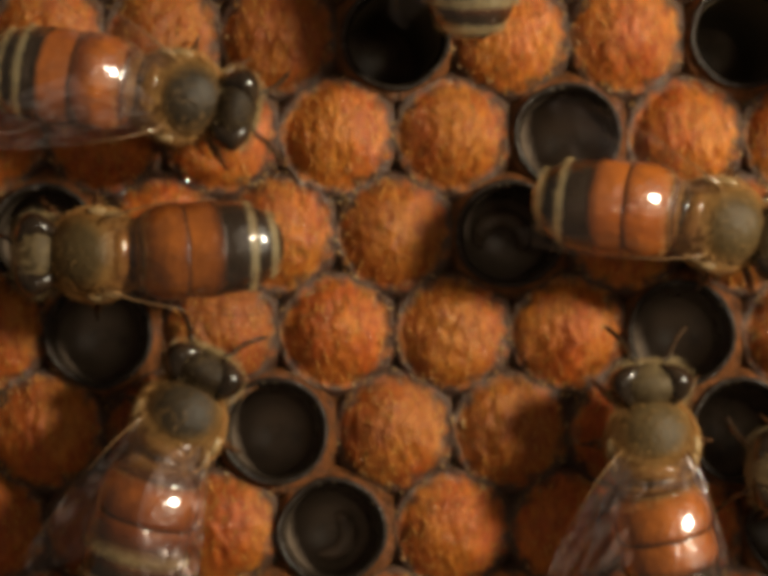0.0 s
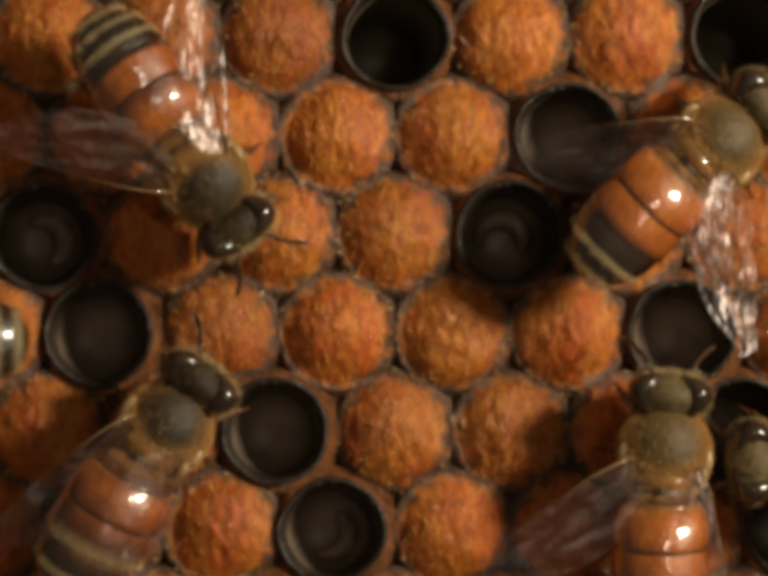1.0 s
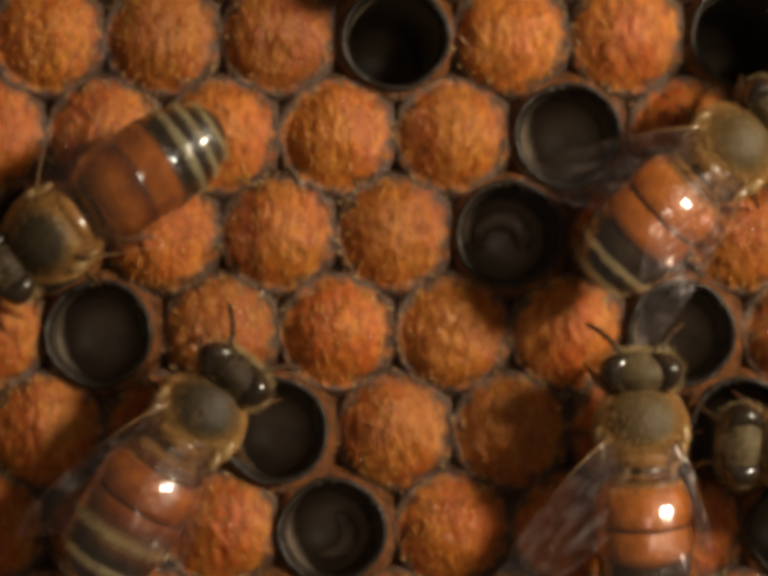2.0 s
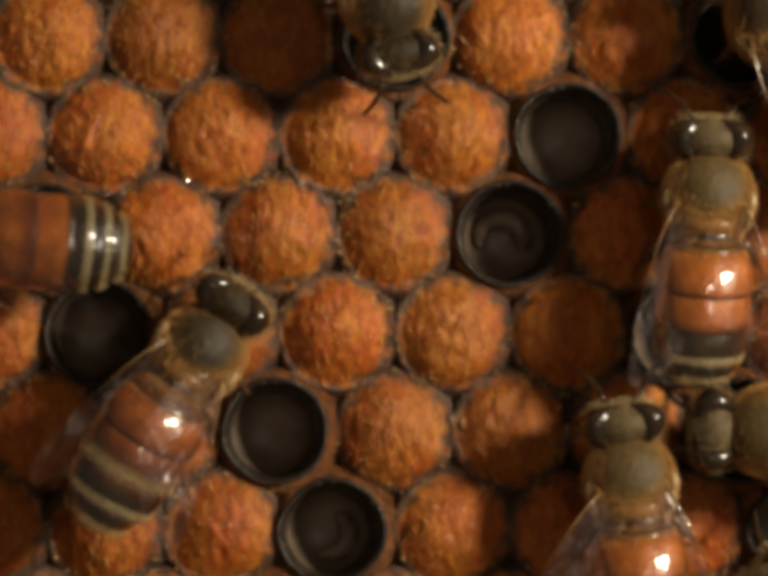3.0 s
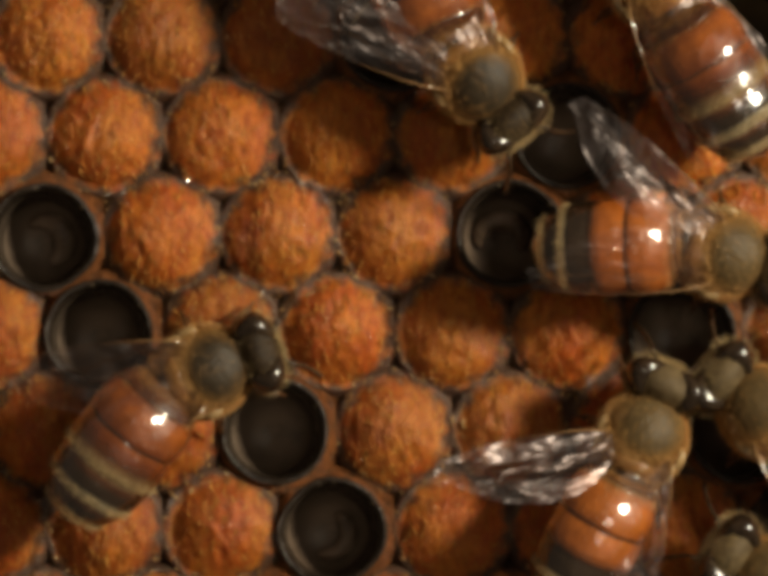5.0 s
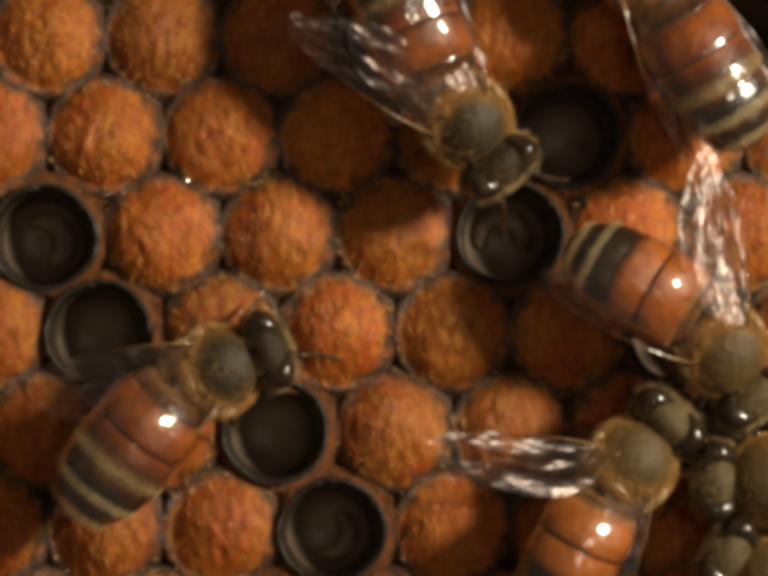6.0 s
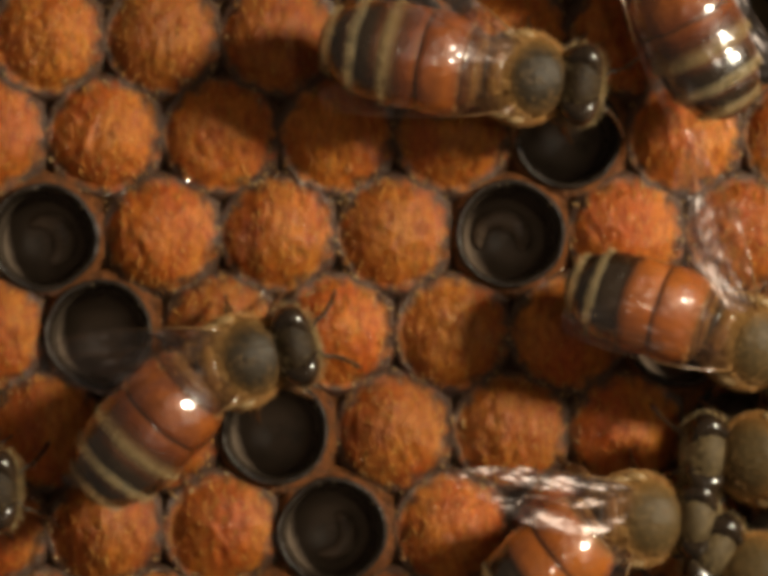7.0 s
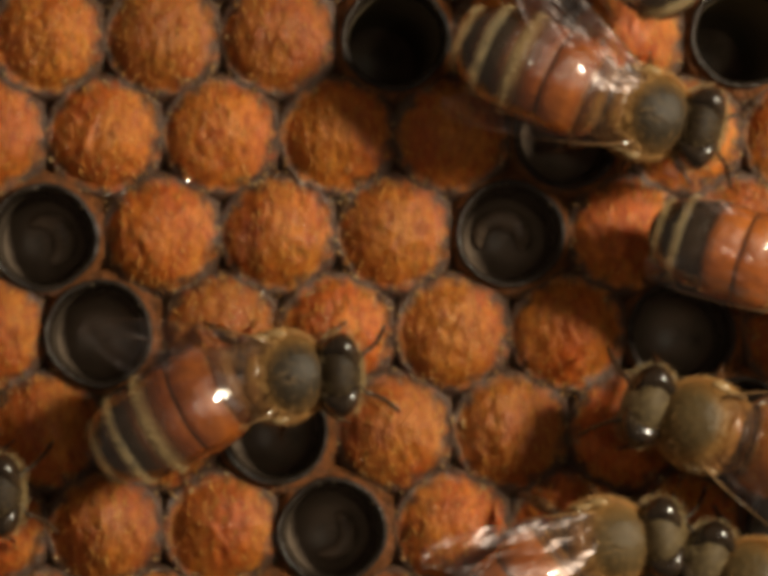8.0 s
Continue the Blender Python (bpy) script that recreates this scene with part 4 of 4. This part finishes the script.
    bend(bee_e, [(0, 10), (0.5, 2), (1, 4), (1.5, 4), (1.7, 1), (2.8, 2), (3, -2), (3.5, -6), (4, -10), (4.5, -11), (4.7, -6), (5.8, 2), (6, 15), (6.2, 24), (6.5, 42), (7, 42), (7.5, 42), (8, 36),])
    spread(bee_e, [(0, 31, 14, 6, 4), (1, 50, 14, 6, 4), (1.5, 45, 14, 6, 4), (2.8, 37, 14, 6, 4), (3.5, 46, 14, 10, 5), (4, 56, 14, 15, 8), (4.5, 60, 14, 14, 14), (4.7, 56, 14, 16, 16), (5.8, 58, 14, 20, 34), (6, 53, 24, 20, 34), (6.5, 12, 58, 20, 34), (7, 6, 60, 20, 34), (7.5, 6, 60, 20, 34), (8, -4, 45, 20, 26),], ((6, 4), (6, 6)))
    crawl(bee_f, [
        (0, 3.85, 20.30, 90), (0.3, 4.07, 21.17, 90), (1, 3.63, 24.24, 90), (1.5, 2.54, 21.61, 20),
        (2, 1.22, 17.24, -50), (2.8, 0.13, 12.64, -80), (3, 0.13, 12.86, -78), (3.2, 1.44, 12.21, -62),
        (3.5, 3.63, 11.55, -40), (4, 5.82, 11.77, -25), (4.5, 4.72, 11.00, -36), (4.7, 4.07, 10.46, -50),
        (5.8, 4.29, 7.17, -53), (6, 3.63, 7.39, -52), (6.2, 3.74, 8.49, -50), (6.4, 4.07, 9.47, -28),
        (6.5, 4.72, 9.80, -10), (7, 6.25, 9.35, -7), (7.5, 8.7, 8.71, -20), (8, 11.65, 7.75, -14),
    ])
    bend(bee_f, [(0, 0), (0.3, 0), (1, 0), (1.5, 0), (2, 0), (2.8, 0), (3, 3), (3.2, 7), (3.5, 5), (4, 3), (4.5, -4), (4.7, -10), (5.8, -10), (6, -13), (6.2, -5), (6.4, -10), (6.5, -10), (7, -5), (7.5, -5), (8, -11),])
    spread(bee_f, [(0, 15, 15, 2, 14, 5, 3), (3.5, 20, 23, 2, 14, 9, 3), (4.7, 18, 30, 2, 14, 13, 3), (5.8, 19, 24, 2, 14, 20, 3), (6, 19, 18, 2, 14, 20, 3), (6.4, 14, 8, 2, 16, 0, 14), (7, 29, 7, 4, 22, -1, 14), (8, 32, 6, 4, 22, -2, 14),], ((2, 14), (9, 3)))
    crawl(bee_g, [
        (0, 24.41, 10.67, 155), (1.7, 23.32, 10.67, 145), (2.8, 17.6, 12.0, 122), (3, 17.3, 12.1, 122), (3.5, 16.5, 12.3, 126),
        (4, 13.6, 12.4, 138), (4.5, 12.16, 13.52, 125), (5.8, 11.72, 14.06, 120), (6.5, 11.4, 15.0, 118),
        (7, 11.3, 15.9, 118), (7.5, 11.9, 18.5, 115), (8, 9.10, 20.52, 115),
    ])
    bend(bee_g, [(0, 0), (1.7, 0), (2.8, 0), (3.5, 0), (4, 0), (4.5, 0), (5.8, 2), (6.5, 0), (7, 0), (7.5, 0), (8, 0),])
    spread(bee_g, [(0, 10, 10), (8, 10, 10),], ((5, 14), (-4, 13)))
    crawl(bee_h, [
        (0, 19.82, -8.14, 180), (1, 18.94, -7.70, 180), (1.7, 18.40, -7.48, 175), (2.8, 18.72, -6.39, 180),
        (3, 17.19, -6.39, 178), (3.5, 16.6, -5.9, 155), (4, 16.5, -5.8, 150), (4.5, 16.4, -5.0, 135),
        (4.7, 16.6, -4.8, 133), (5.8, 17.3, -8.7, 180), (6, 17.3, -8.6, 180), (6.5, 16.75, -7.55, 178),
        (7, 16.85, -7.6, 176), (7.5, 15.98, -7.05, 176), (8, 14.1, -6.1, 160),
    ])
    bend(bee_h, [(0, 0), (1, 0), (1.7, 0), (2.8, 0), (3, 0), (3.5, 5), (4, 5), (4.5, 10), (4.7, 10), (5.8, -2), (6, -2), (6.5, 0), (7, 0), (7.5, -3), (8, 2),])
    spread(bee_h, [(0, 18, 18), (8, 18, 18),])
    crawl(bee_i, [
        (0, 22.22, -15.57, 150), (2.8, 20.04, -14.48, 150), (4, 16.97, -13.39, 140), (4.7, 17.41, -13.17, 145),
        (5.8, 17.5, -13.1, 150), (6.5, 17.3, -13.1, 150), (7, 16.8, -13.0, 150), (7.5, 16.7, -13.1, 152),
        (8, 16.6, -13.2, 155),
    ])
    bend(bee_i, [(0, 0), (2.8, 0), (4, 0), (4.7, 0), (5.8, 0), (6.5, 0), (7, 0), (7.5, 0), (8, -5),])
    spread(bee_i, [(0, 18, 25), (8, 18, 25),])
    crawl(bee_j, [
        (0, -23.71, -10.11, 20), (5.8, -22.84, -9.89, 10), (6.5, -21.52, -9.45, 5), (7, -19.73, -9.01, 0),
        (7.5, -19.51, -9.12, 0), (8, -19.60, -9.23, 0),
    ])
    bend(bee_j, [(0, 0), (5.8, 0), (6.5, 0), (7, 0), (7.5, 0), (8, 0),])
    spread(bee_j, [(0, 18, 18), (8, 18, 18),])


motions()
